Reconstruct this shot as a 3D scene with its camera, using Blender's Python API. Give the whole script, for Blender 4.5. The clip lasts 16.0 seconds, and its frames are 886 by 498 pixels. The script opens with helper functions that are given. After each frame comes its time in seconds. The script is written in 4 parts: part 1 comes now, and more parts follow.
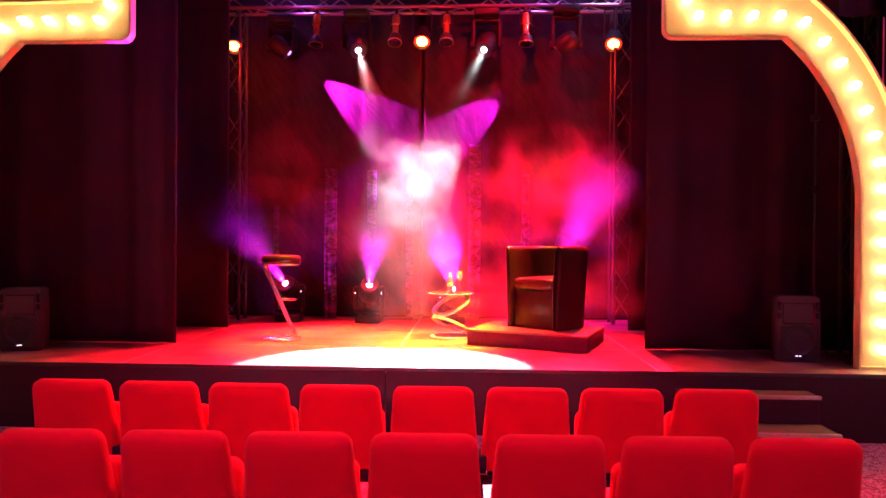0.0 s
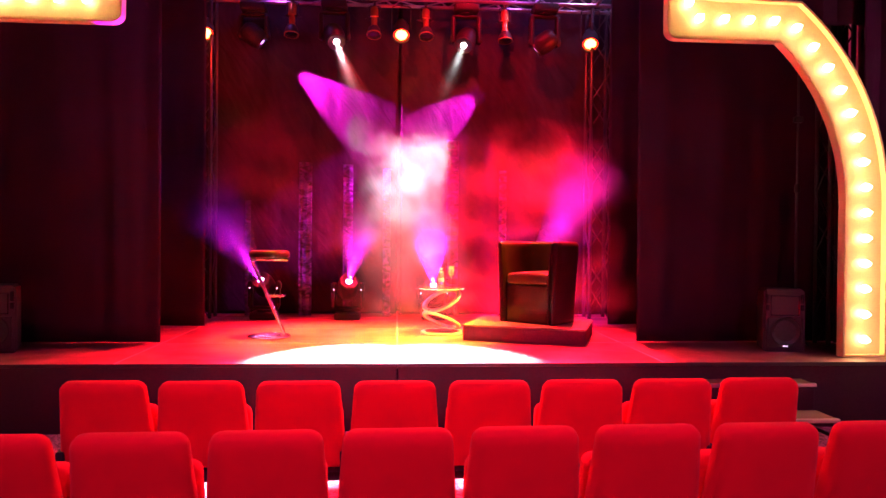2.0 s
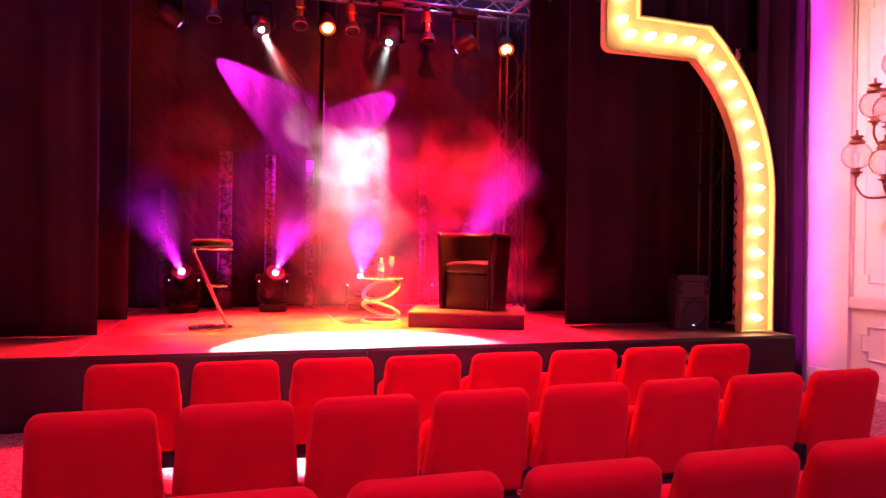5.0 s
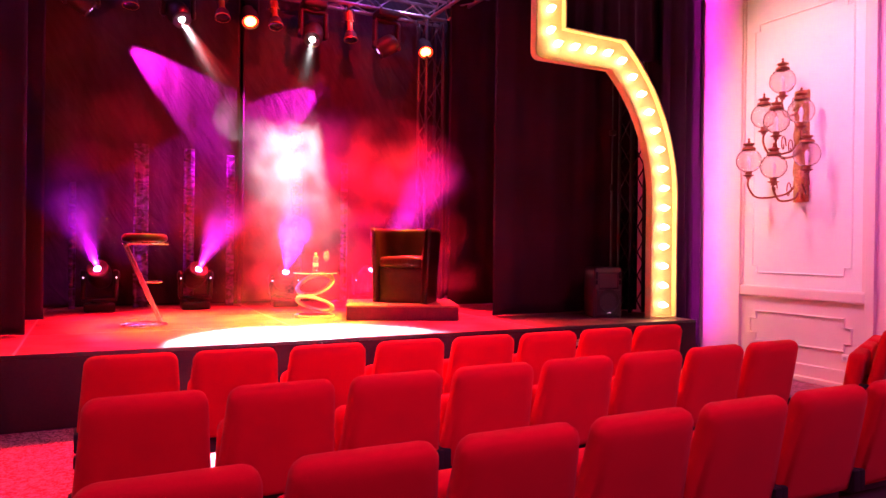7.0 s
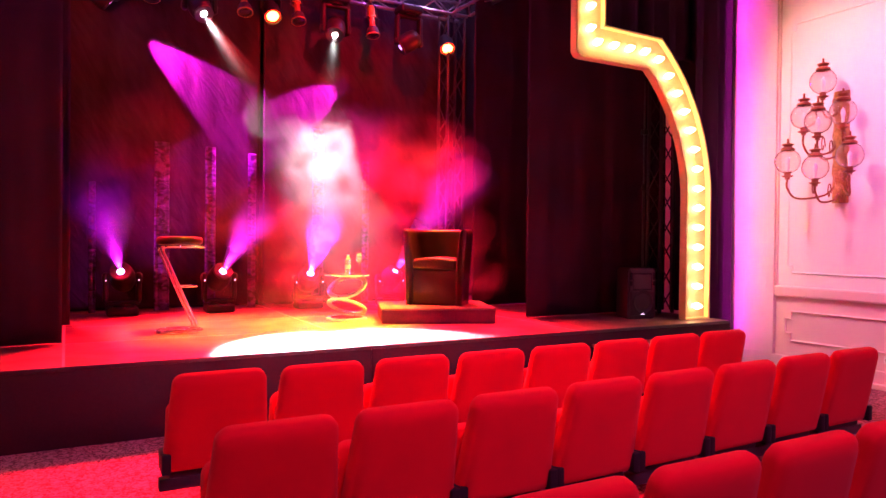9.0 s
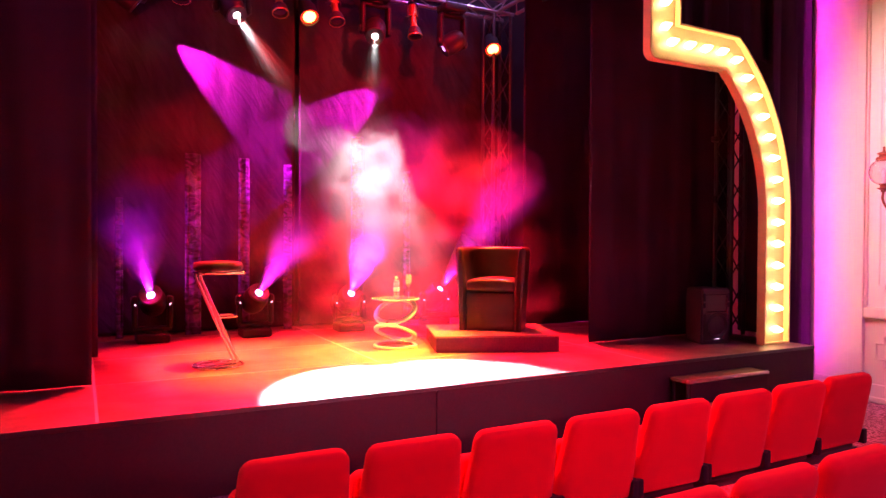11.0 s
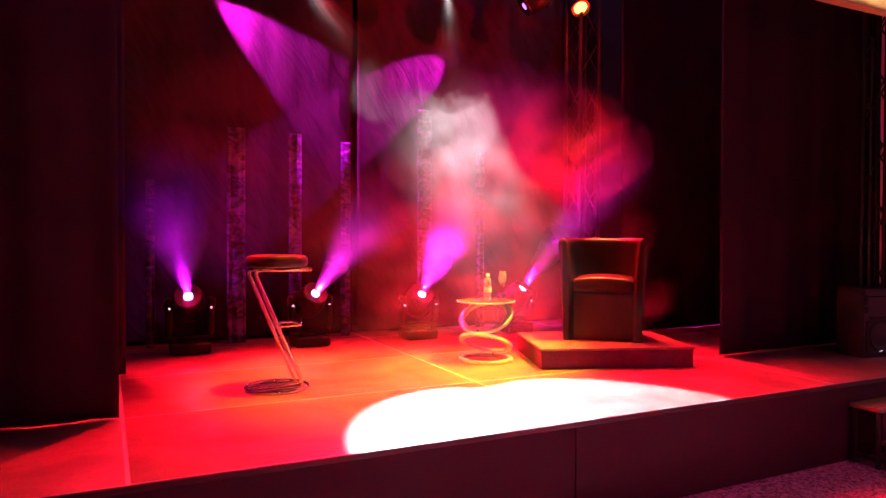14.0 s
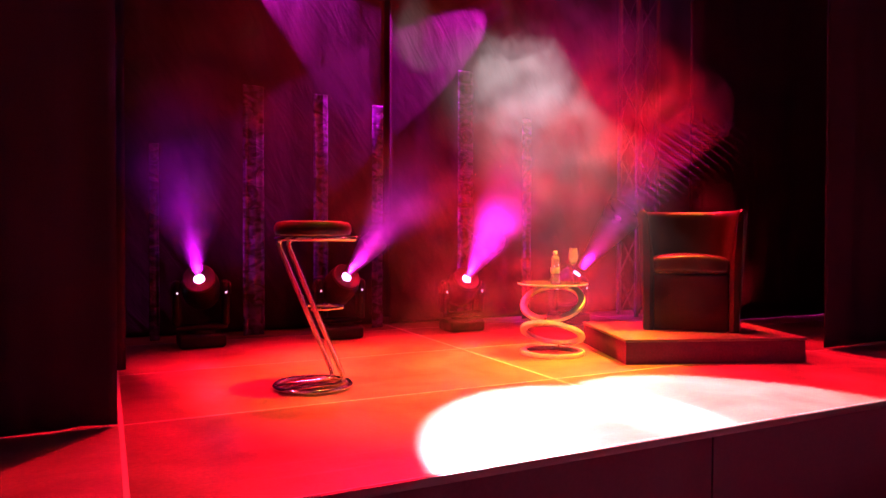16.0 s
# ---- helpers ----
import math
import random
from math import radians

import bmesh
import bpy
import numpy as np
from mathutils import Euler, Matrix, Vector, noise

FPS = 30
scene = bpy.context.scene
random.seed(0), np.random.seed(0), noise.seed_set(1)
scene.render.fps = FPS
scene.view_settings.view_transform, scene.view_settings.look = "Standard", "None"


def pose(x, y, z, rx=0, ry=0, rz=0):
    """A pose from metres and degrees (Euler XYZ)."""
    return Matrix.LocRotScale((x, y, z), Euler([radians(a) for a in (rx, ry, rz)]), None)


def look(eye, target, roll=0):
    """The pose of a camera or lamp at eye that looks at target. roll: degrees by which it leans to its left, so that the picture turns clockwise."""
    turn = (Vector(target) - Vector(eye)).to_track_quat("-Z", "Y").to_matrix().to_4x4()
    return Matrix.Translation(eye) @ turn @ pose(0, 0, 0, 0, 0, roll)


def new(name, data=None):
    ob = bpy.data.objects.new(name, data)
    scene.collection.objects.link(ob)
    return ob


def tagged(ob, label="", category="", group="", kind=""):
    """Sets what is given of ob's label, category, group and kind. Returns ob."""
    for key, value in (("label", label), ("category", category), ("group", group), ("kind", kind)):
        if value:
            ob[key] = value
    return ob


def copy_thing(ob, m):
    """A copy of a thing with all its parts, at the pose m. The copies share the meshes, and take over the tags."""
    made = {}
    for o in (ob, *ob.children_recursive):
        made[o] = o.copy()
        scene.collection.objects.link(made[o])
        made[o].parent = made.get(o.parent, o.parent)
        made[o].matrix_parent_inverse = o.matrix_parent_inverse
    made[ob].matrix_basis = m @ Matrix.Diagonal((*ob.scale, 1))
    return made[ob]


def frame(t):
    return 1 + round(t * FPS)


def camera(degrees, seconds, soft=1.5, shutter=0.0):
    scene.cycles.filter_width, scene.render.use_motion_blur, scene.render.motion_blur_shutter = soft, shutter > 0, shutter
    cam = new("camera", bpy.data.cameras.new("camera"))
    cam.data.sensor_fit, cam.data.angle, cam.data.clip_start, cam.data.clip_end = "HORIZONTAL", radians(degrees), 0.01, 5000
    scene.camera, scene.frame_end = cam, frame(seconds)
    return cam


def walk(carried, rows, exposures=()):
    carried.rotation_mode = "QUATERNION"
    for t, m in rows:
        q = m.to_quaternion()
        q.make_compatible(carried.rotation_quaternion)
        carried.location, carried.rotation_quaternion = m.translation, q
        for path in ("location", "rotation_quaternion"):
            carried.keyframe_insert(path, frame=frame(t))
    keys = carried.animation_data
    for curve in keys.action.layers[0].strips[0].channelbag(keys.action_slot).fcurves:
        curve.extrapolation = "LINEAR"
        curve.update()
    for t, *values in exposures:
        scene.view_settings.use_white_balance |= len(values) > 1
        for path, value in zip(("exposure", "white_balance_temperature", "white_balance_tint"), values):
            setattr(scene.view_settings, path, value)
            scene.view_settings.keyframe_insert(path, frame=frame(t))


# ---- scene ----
cam = camera(65.7, 16.0)
PATH = [
    (0, (0.179, 0.126, 1.593), (0.09, 2.124, 1.579), 0.4),
    (0.5, (0.016, 0.135, 1.584), (-0.068, 2.134, 1.566), 0.3),
    (1, (-0.159, 0.155, 1.554), (-0.242, 2.153, 1.534), 0.3),
    (1.5, (-0.395, 0.179, 1.565), (-0.386, 2.179, 1.542), 0.5),
    (2, (-0.564, 0.174, 1.561), (-0.429, 2.169, 1.542), 0.5),
    (2.5, (-0.705, 0.14, 1.559), (-0.472, 2.126, 1.543), 0.6),
    (3, (-0.894, 0.122, 1.559), (-0.585, 2.098, 1.544), 0.7),
    (3.5, (-1.149, 0.133, 1.497), (-0.755, 2.093, 1.488), 0.8),
    (4, (-1.299, 0.1, 1.508), (-0.825, 2.043, 1.493), 0.7),
    (6.3, (-2.139, 0.074, 1.365), (-1.361, 1.917, 1.362), 0.8),
    (6.5, (-2.218, 0.098, 1.369), (-1.386, 1.916, 1.364), 0.7),
    (7, (-2.334, 0.08, 1.381), (-1.423, 1.861, 1.372), 0.7),
    (7.5, (-2.484, 0.148, 1.381), (-1.532, 1.907, 1.372), 0.7),
    (8, (-2.614, 0.189, 1.389), (-1.652, 1.943, 1.375), 0.6),
    (8.5, (-2.713, 0.317, 1.399), (-1.751, 2.07, 1.382), 0.6),
    (8.7, (-2.776, 0.387, 1.42), (-1.811, 2.138, 1.397), 0.6),
    (11, (-2.91, 1.272, 1.679), (-1.978, 3.041, 1.646), 0.3),
    (11.5, (-2.939, 1.505, 1.743), (-2.023, 3.283, 1.707), 0.4),
    (12, (-2.89, 1.751, 1.749), (-1.986, 3.535, 1.71), 0.2),
    (12.5, (-2.847, 2.003, 1.749), (-1.95, 3.79, 1.708), 0.1),
    (13, (-2.864, 2.262, 1.693), (-1.974, 4.053, 1.653), 0.2),
    (13.5, (-2.899, 2.509, 1.673), (-2.017, 4.304, 1.629), 0.2),
    (14, (-2.908, 2.739, 1.601), (-2.026, 4.534, 1.561), 0.2),
    (14.5, (-2.854, 2.989, 1.541), (-1.976, 4.785, 1.506), 0.1),
    (15, (-2.834, 3.234, 1.503), (-1.957, 5.031, 1.462), 0.1),
    (15.5, (-2.854, 3.5, 1.451), (-1.979, 5.297, 1.408), 0.2),
    (16, (-2.885, 3.722, 1.389), (-2.003, 5.517, 1.35), 0.2),
]
walk(cam, [(t, look(eye, target, roll)) for t, eye, target, roll in PATH],
     exposures=[(0.0, 0.24), (8.5, 0.26), (11.0, 0.14), (12.5, -0.27), (14.0, -0.76), (16.0, -1.28)])

# ---- world, large lights ----
world = bpy.data.worlds.new("world")
scene.world = world
world.use_nodes = True
world.node_tree.nodes["Background"].inputs[0].default_value = (0.02, 0.012, 0.02, 1)
world.node_tree.nodes["Background"].inputs[1].default_value = 0.02
scene.cycles.transparent_max_bounces = 48

STAGE = 0.56
FRONT = 5.835
MID = -0.55


def spot(name, eye, target, watts, colour, degrees, blend=0.15, radius=0.05):
    lamp = bpy.data.lights.new(name, "SPOT")
    lamp.energy, lamp.color, lamp.spot_size, lamp.spot_blend, lamp.shadow_soft_size = watts, colour, radians(degrees), blend, radius
    ob = new(name, lamp)
    ob.matrix_world = look(eye, target)
    return ob


def spill(name, at, watts, colour):
    lamp = bpy.data.lights.new(name, "POINT")
    lamp.energy, lamp.color, lamp.shadow_soft_size = watts, colour, 0.06
    ob = new(name, lamp)
    ob.location = at
    return ob


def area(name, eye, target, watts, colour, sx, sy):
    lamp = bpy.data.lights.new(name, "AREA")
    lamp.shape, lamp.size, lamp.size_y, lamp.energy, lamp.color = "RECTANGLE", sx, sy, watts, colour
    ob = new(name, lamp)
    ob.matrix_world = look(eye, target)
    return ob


VIOLET = (0.72, 0.006, 0.95)
MAGENTA = (1.0, 0.02, 0.74)
RED = (1.0, 0.004, 0.025)
AMBER = (1.0, 0.52, 0.02)
WHITE_HEADS = [((-1.357, 9.16, 4.13), (-0.12, 6.07, STAGE)), ((0.287, 9.16, 4.13), (-1.03, 6.07, STAGE))]
RAKE_HEADS = [((-2.20, 9.57, 4.07), (0.797, 0.07, -0.60), 35, 5200, 0.4), ((1.22, 9.22, 4.10), (-0.775, 0.255, -0.578), 23, 4000, 0.3)]
MOVERS = [((-2.28, 8.97, 1.08), (-0.28, -1.24, 0.85)), ((-1.16, 8.95, 1.07), (0.24, -1.13, 0.84)),
          ((-0.09, 8.93, 1.03), (-0.10, -1.1, 0.84)), ((1.12, 8.97, 1.05), (0.46, -0.70, 1.08))]
# white moving heads on the truss, their beams crossing in the haze
for eye, to in WHITE_HEADS:
    way = (Vector(to) - Vector(eye)).normalized()
    spot("white_beam", Vector(eye) + 0.02 * way, to, 22000, (1.0, 0.95, 1.0), 17.0, 0.12, 0.04)
# red light down the backdrop, from a spot added above, out of view
spot("red_wash", (0.5, 7.6, 5.45), (0.5, 9.7, 2.6), 850, RED, 85, 1.0, 0.1)
# red cans on the truss
spot("red_wash", (-3.0, 9.08, 4.13), (-1.2, 6.9, STAGE), 6600, RED, 66, 0.8, 0.08)
# unseen red lamp over the truss, placed from the stool's shadow
spot("red_wash", (-1.15, 9.05, 5.3), (-1.2, 7.0, STAGE), 9500, RED, 58, 0.9, 0.05)
spot("red_wash", (-0.523, 9.16, 4.19), (-0.4, 7.2, STAGE), 4600, RED, 72, 0.9, 0.08)
spot("red_wash", (1.95, 9.08, 4.13), (0.2, 6.9, STAGE), 8800, RED, 66, 0.8, 0.08)
# amber down light over the middle of the stage
spot("amber_wash", (1.5, 7.2, 5.5), (-0.25, 7.45, STAGE), 13000, AMBER, 20, 0.9, 0.08)
spot("amber_wash", (-1.0, 7.0, 5.55), (-0.95, 7.35, STAGE), 6300, AMBER, 38, 1.0, 0.08)
# unseen narrow lamp added to gild the chair's rim and cushion
spot("amber_wash", (0.95, 7.62, 5.6), (0.98, 7.52, 1.0), 2400, AMBER, 15, 1.0, 0.08)
# point lamps added for spill of red cans and violet heads on the rig
for x in (-2.7, -0.523, 1.65):
    spill("red_spill", (x, 8.75, 3.98), 40 if abs(x) < 1 else 28, (1.0, 0.02, 0.012))
for x in (-2.2, 1.1):
    spill("violet_spill", (x, 9.1, 5.2), 12, (0.5, 0.12, 1.0))
# added unseen lamp brightens the forward truss corner; no violet head hangs here
spill("violet_spill", (1.95, 8.7, 5.3), 30, (0.6, 0.35, 1.0))
# unseen lamp added in the wings, reddens the wall behind the sign's tower
spill("wings_red_fill", (4.2, 7.7, 2.6), 1.2, (1.0, 0.05, 0.04))
# violet moving heads on the floor
for eye, way in MOVERS:
    spot("violet_beam", Vector(eye) + 0.02 * Vector(way), Vector(eye) + Vector(way), 6000, VIOLET if eye[0] < -2 else MAGENTA, 33, 1.0, 0.03)
# violet heads on the truss raking down across the backdrop
for eye, way, degrees, watts, soft_edge in RAKE_HEADS:
    spot("violet_rake", Vector(eye) + 0.02 * Vector(way), Vector(eye) + Vector(way), watts, (1.0, 0.012, 0.72), degrees, soft_edge, 0.02)
# violet spots added beside the truss towers, unseen, to brighten strips and backdrop
spot("violet_strip_fill", (-2.9, 9.15, 1.0), (-1.0, 9.55, 1.9), 100, MAGENTA, 60, 0.9, 0.04)
spot("violet_strip_fill", (1.95, 9.15, 1.0), (0.3, 9.55, 1.9), 100, MAGENTA, 60, 0.9, 0.04)
# lamps assumed in the auditorium ceiling, out of view, to light seats and carpet
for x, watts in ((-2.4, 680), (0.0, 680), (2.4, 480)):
    spot("unseen_house_light", (x, -0.6, 5.5), (x * 0.8, 3.2, 0.4), watts, (1.0, 0.16, 0.62), 58, 1.0, 0.25)
# violet and pink spots added out of view to brighten the side wall
spot("wall_fill", (1.9, 5.2, 4.9), (4.356, 4.45, 2.4), 460, (1.0, 0.45, 0.46), 70, 0.8, 0.15)
spot("wall_fill", (0.9, 2.2, 4.9), (4.356, 4.2, 2.3), 540, (0.95, 0.15, 1.0), 46, 1.0, 0.2)
# upright area lamp, added and unseen, lays a violet band on the wall's edge
area("wall_edge_fill", (4.15, 6.12, 2.7), (4.356, 6.02, 2.7), 15, (0.85, 0.02, 0.75), 0.04, 4.8)

# ---- materials ----


def nodes_of(name):
    m = bpy.data.materials.new(name)
    m.use_nodes = True
    t = m.node_tree
    return m, t, t.nodes["Principled BSDF"]


def mat(name, colour, rough=0.5, metal=0.0, vary=0.12, scale=6.0, bump=0.0, fine=60.0, sheen=0.0, coat=0.0, spec=0.5):
    """A surface with stains at one scale and grain at another, in metres."""
    m, t, b = nodes_of(name)
    n, l = t.nodes, t.links
    co = n.new("ShaderNodeTexCoord")
    big = n.new("ShaderNodeTexNoise")
    big.inputs["Scale"].default_value, big.inputs["Detail"].default_value = scale, 6
    small = n.new("ShaderNodeTexNoise")
    small.inputs["Scale"].default_value, small.inputs["Detail"].default_value = fine, 3
    l.new(co.outputs["Object"], big.inputs["Vector"])
    l.new(co.outputs["Object"], small.inputs["Vector"])
    add = n.new("ShaderNodeMath")
    add.operation = "ADD"
    l.new(big.outputs["Fac"], add.inputs[0])
    l.new(small.outputs["Fac"], add.inputs[1])
    ramp = n.new("ShaderNodeMapRange")
    ramp.inputs["From Min"].default_value, ramp.inputs["From Max"].default_value = 0.6, 1.4
    ramp.inputs["To Min"].default_value, ramp.inputs["To Max"].default_value = 1 - vary, 1 + vary
    l.new(add.outputs[0], ramp.inputs["Value"])
    mul = n.new("ShaderNodeVectorMath")
    mul.operation = "SCALE"
    mul.inputs[0].default_value = colour
    l.new(ramp.outputs[0], mul.inputs["Scale"])
    l.new(mul.outputs["Vector"], b.inputs["Base Color"])
    rr = n.new("ShaderNodeMapRange")
    rr.inputs["To Min"].default_value, rr.inputs["To Max"].default_value = max(0.02, rough * 0.8), min(1, rough * 1.2)
    l.new(big.outputs["Fac"], rr.inputs["Value"])
    l.new(rr.outputs[0], b.inputs["Roughness"])
    b.inputs["Metallic"].default_value = metal
    b.inputs["Sheen Weight"].default_value = sheen
    b.inputs["Coat Weight"].default_value = coat
    b.inputs["Specular IOR Level"].default_value = spec
    if bump:
        bp = n.new("ShaderNodeBump")
        bp.inputs["Strength"].default_value, bp.inputs["Distance"].default_value = bump, 0.004
        l.new(small.outputs["Fac"], bp.inputs["Height"])
        l.new(bp.outputs["Normal"], b.inputs["Normal"])
    return m


def glow(name, colour, strength, base=0.9):
    m, t, b = nodes_of(name)
    b.inputs["Base Color"].default_value = (base, base, base, 1)
    b.inputs["Emission Color"].default_value = (*colour, 1)
    b.inputs["Emission Strength"].default_value = strength
    return m


def glass(name, colour=(1, 1, 1), rough=0.02):
    m, t, b = nodes_of(name)
    b.inputs["Base Color"].default_value = (*colour, 1)
    b.inputs["Roughness"].default_value = rough
    b.inputs["Transmission Weight"].default_value = 1
    b.inputs["IOR"].default_value = 1.45
    return m


BLACK_CLOTH = mat("black_wool_serge", (0.042, 0.015, 0.036), 0.95, vary=0.3, scale=1.5, bump=0.4, fine=220, sheen=0.0, spec=0.05)
JOINT = mat("deck_joint_tape", (0.5, 0.45, 0.42), 0.5, vary=0.1)
FASCIA = mat("black_stage_fascia", (0.026, 0.007, 0.013), 0.75, vary=0.3, scale=3, bump=0.1, spec=0.3)
PLUSH = mat("red_plush", (0.56, 0.003, 0.016), 0.85, vary=0.14, scale=5, bump=0.35, fine=300, sheen=0.05, spec=0.15)
# aluminium made far darker than ALU: the towers' shade put into the colour
DARKENED_ALU = mat("darkened_aluminium_tube", (0.09, 0.09, 0.095), 0.5, 1.0, vary=0.25, scale=12)
BLACK_METAL = mat("black_painted_steel", (0.02, 0.02, 0.022), 0.45, vary=0.2, scale=20)
BLACK_PLASTIC = mat("black_plastic", (0.012, 0.011, 0.013), 0.5, vary=0.2, scale=15, bump=0.2, fine=250, spec=0.25)
ALU = mat("aluminium_tube", (0.62, 0.62, 0.64), 0.3, 1.0, vary=0.12, scale=12)
CHROME = mat("chrome", (0.85, 0.85, 0.87), 0.07, 1.0, vary=0.04, scale=8)
ROSE_PAINT = mat("pale_rose_wall_paint", (0.78, 0.60, 0.58), 0.55, vary=0.06, scale=1.4, bump=0.05, fine=150)
PAINT = mat("white_wall_paint", (0.8, 0.77, 0.76), 0.6, vary=0.05, scale=1.4, bump=0.05, fine=150)
DARK_WALL = mat("dark_wall_paint", (0.05, 0.03, 0.04), 0.8, vary=0.2, scale=1.5)
CREAM = mat("cream_sign_enamel", (0.62, 0.45, 0.27), 0.35, vary=0.08, scale=5)
GOLD = mat("gold_sign_rim", (0.75, 0.62, 0.3), 0.35, vary=0.1, scale=8)
BULB = glow("lit_bulb", (1.0, 0.70, 0.30), 22)


def backdrop_material():
    """Thin dark cloth with pulled, slanting wrinkles that raking light picks out."""
    m, t, b = nodes_of("backdrop_cloth")
    n, l = t.nodes, t.links
    co = n.new("ShaderNodeTexCoord")
    mp = n.new("ShaderNodeMapping")
    mp.vector_type = "TEXTURE"
    mp.inputs["Rotation"].default_value = (0, radians(-30), 0)
    mp.inputs["Scale"].default_value = (0.13, 1, 0.5)
    l.new(co.outputs["Object"], mp.inputs["Vector"])
    streak = n.new("ShaderNodeTexNoise")
    streak.inputs["Scale"].default_value, streak.inputs["Detail"].default_value, streak.inputs["Distortion"].default_value = 1.0, 3, 1.5
    l.new(mp.outputs[0], streak.inputs["Vector"])
    mp2 = n.new("ShaderNodeMapping")
    mp2.inputs["Scale"].default_value = (5, 1, 0.5)
    l.new(co.outputs["Object"], mp2.inputs["Vector"])
    hang = n.new("ShaderNodeTexNoise")
    hang.inputs["Scale"].default_value, hang.inputs["Detail"].default_value = 1.0, 3
    l.new(mp2.outputs[0], hang.inputs["Vector"])
    add = n.new("ShaderNodeMath")
    add.operation = "ADD"
    l.new(streak.outputs["Fac"], add.inputs[0])
    l.new(hang.outputs["Fac"], add.inputs[1])
    # colour streaks paint the wrinkles' light and shade along with the bump
    mr = n.new("ShaderNodeMapRange")
    mr.inputs["From Min"].default_value, mr.inputs["From Max"].default_value = 0.65, 1.35
    mr.inputs["To Min"].default_value, mr.inputs["To Max"].default_value = 0.7, 1.3
    l.new(add.outputs[0], mr.inputs["Value"])
    sc = n.new("ShaderNodeVectorMath")
    sc.operation = "SCALE"
    sc.inputs[0].default_value = (0.03, 0.022, 0.028)
    l.new(mr.outputs[0], sc.inputs["Scale"])
    l.new(sc.outputs["Vector"], b.inputs["Base Color"])
    b.inputs["Roughness"].default_value = 0.9
    b.inputs["Specular IOR Level"].default_value = 0.1
    bp = n.new("ShaderNodeBump")
    bp.inputs["Strength"].default_value, bp.inputs["Distance"].default_value = 0.38, 0.03
    l.new(add.outputs[0], bp.inputs["Height"])
    l.new(bp.outputs["Normal"], b.inputs["Normal"])
    return m


BACK_CLOTH = backdrop_material()


def strip_material():
    """Crumpled shiny ribbon: lit puckers the size of a thumb and shaded hollows, put into its colour."""
    m, t, b = nodes_of("crumpled_ribbon")
    n, l = t.nodes, t.links
    co = n.new("ShaderNodeTexCoord")
    mp = n.new("ShaderNodeMapping")
    mp.inputs["Rotation"].default_value = (0, radians(35), 0)
    mp.inputs["Scale"].default_value = (7, 7, 12)
    l.new(co.outputs["Object"], mp.inputs["Vector"])
    ns = n.new("ShaderNodeTexNoise")
    ns.inputs["Scale"].default_value, ns.inputs["Detail"].default_value, ns.inputs["Distortion"].default_value = 1.0, 3, 1.2
    l.new(mp.outputs[0], ns.inputs["Vector"])
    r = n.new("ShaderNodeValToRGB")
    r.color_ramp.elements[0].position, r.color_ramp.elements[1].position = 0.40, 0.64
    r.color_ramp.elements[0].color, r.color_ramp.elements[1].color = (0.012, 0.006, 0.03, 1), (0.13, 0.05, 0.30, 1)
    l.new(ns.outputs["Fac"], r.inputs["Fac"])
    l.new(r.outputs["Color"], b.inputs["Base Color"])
    b.inputs["Roughness"].default_value = 0.45
    bp = n.new("ShaderNodeBump")
    bp.inputs["Strength"].default_value, bp.inputs["Distance"].default_value = 0.8, 0.02
    l.new(ns.outputs["Fac"], bp.inputs["Height"])
    l.new(bp.outputs["Normal"], b.inputs["Normal"])
    return m


STRIP_CLOTH = strip_material()


def carpet_material():
    m, t, b = nodes_of("speckled_carpet")
    n, l = t.nodes, t.links
    co = n.new("ShaderNodeTexCoord")
    v = n.new("ShaderNodeTexNoise")
    v.inputs["Scale"].default_value, v.inputs["Detail"].default_value, v.inputs["Distortion"].default_value = 34, 2, 1.4
    l.new(co.outputs["Object"], v.inputs["Vector"])
    r = n.new("ShaderNodeValToRGB")
    r.color_ramp.elements[0].position, r.color_ramp.elements[1].position = 0.42, 0.56
    r.color_ramp.elements[0].color, r.color_ramp.elements[1].color = (0.14, 0.02, 0.06, 1), (0.46, 0.17, 0.29, 1)
    l.new(v.outputs["Fac"], r.inputs["Fac"])
    l.new(r.outputs["Color"], b.inputs["Base Color"])
    b.inputs["Roughness"].default_value = 0.95
    g = n.new("ShaderNodeTexNoise")
    g.inputs["Scale"].default_value = 260
    l.new(co.outputs["Object"], g.inputs["Vector"])
    bp = n.new("ShaderNodeBump")
    bp.inputs["Strength"].default_value, bp.inputs["Distance"].default_value = 0.6, 0.006
    l.new(g.outputs["Fac"], bp.inputs["Height"])
    l.new(bp.outputs["Normal"], b.inputs["Normal"])
    return m


CARPET = carpet_material()


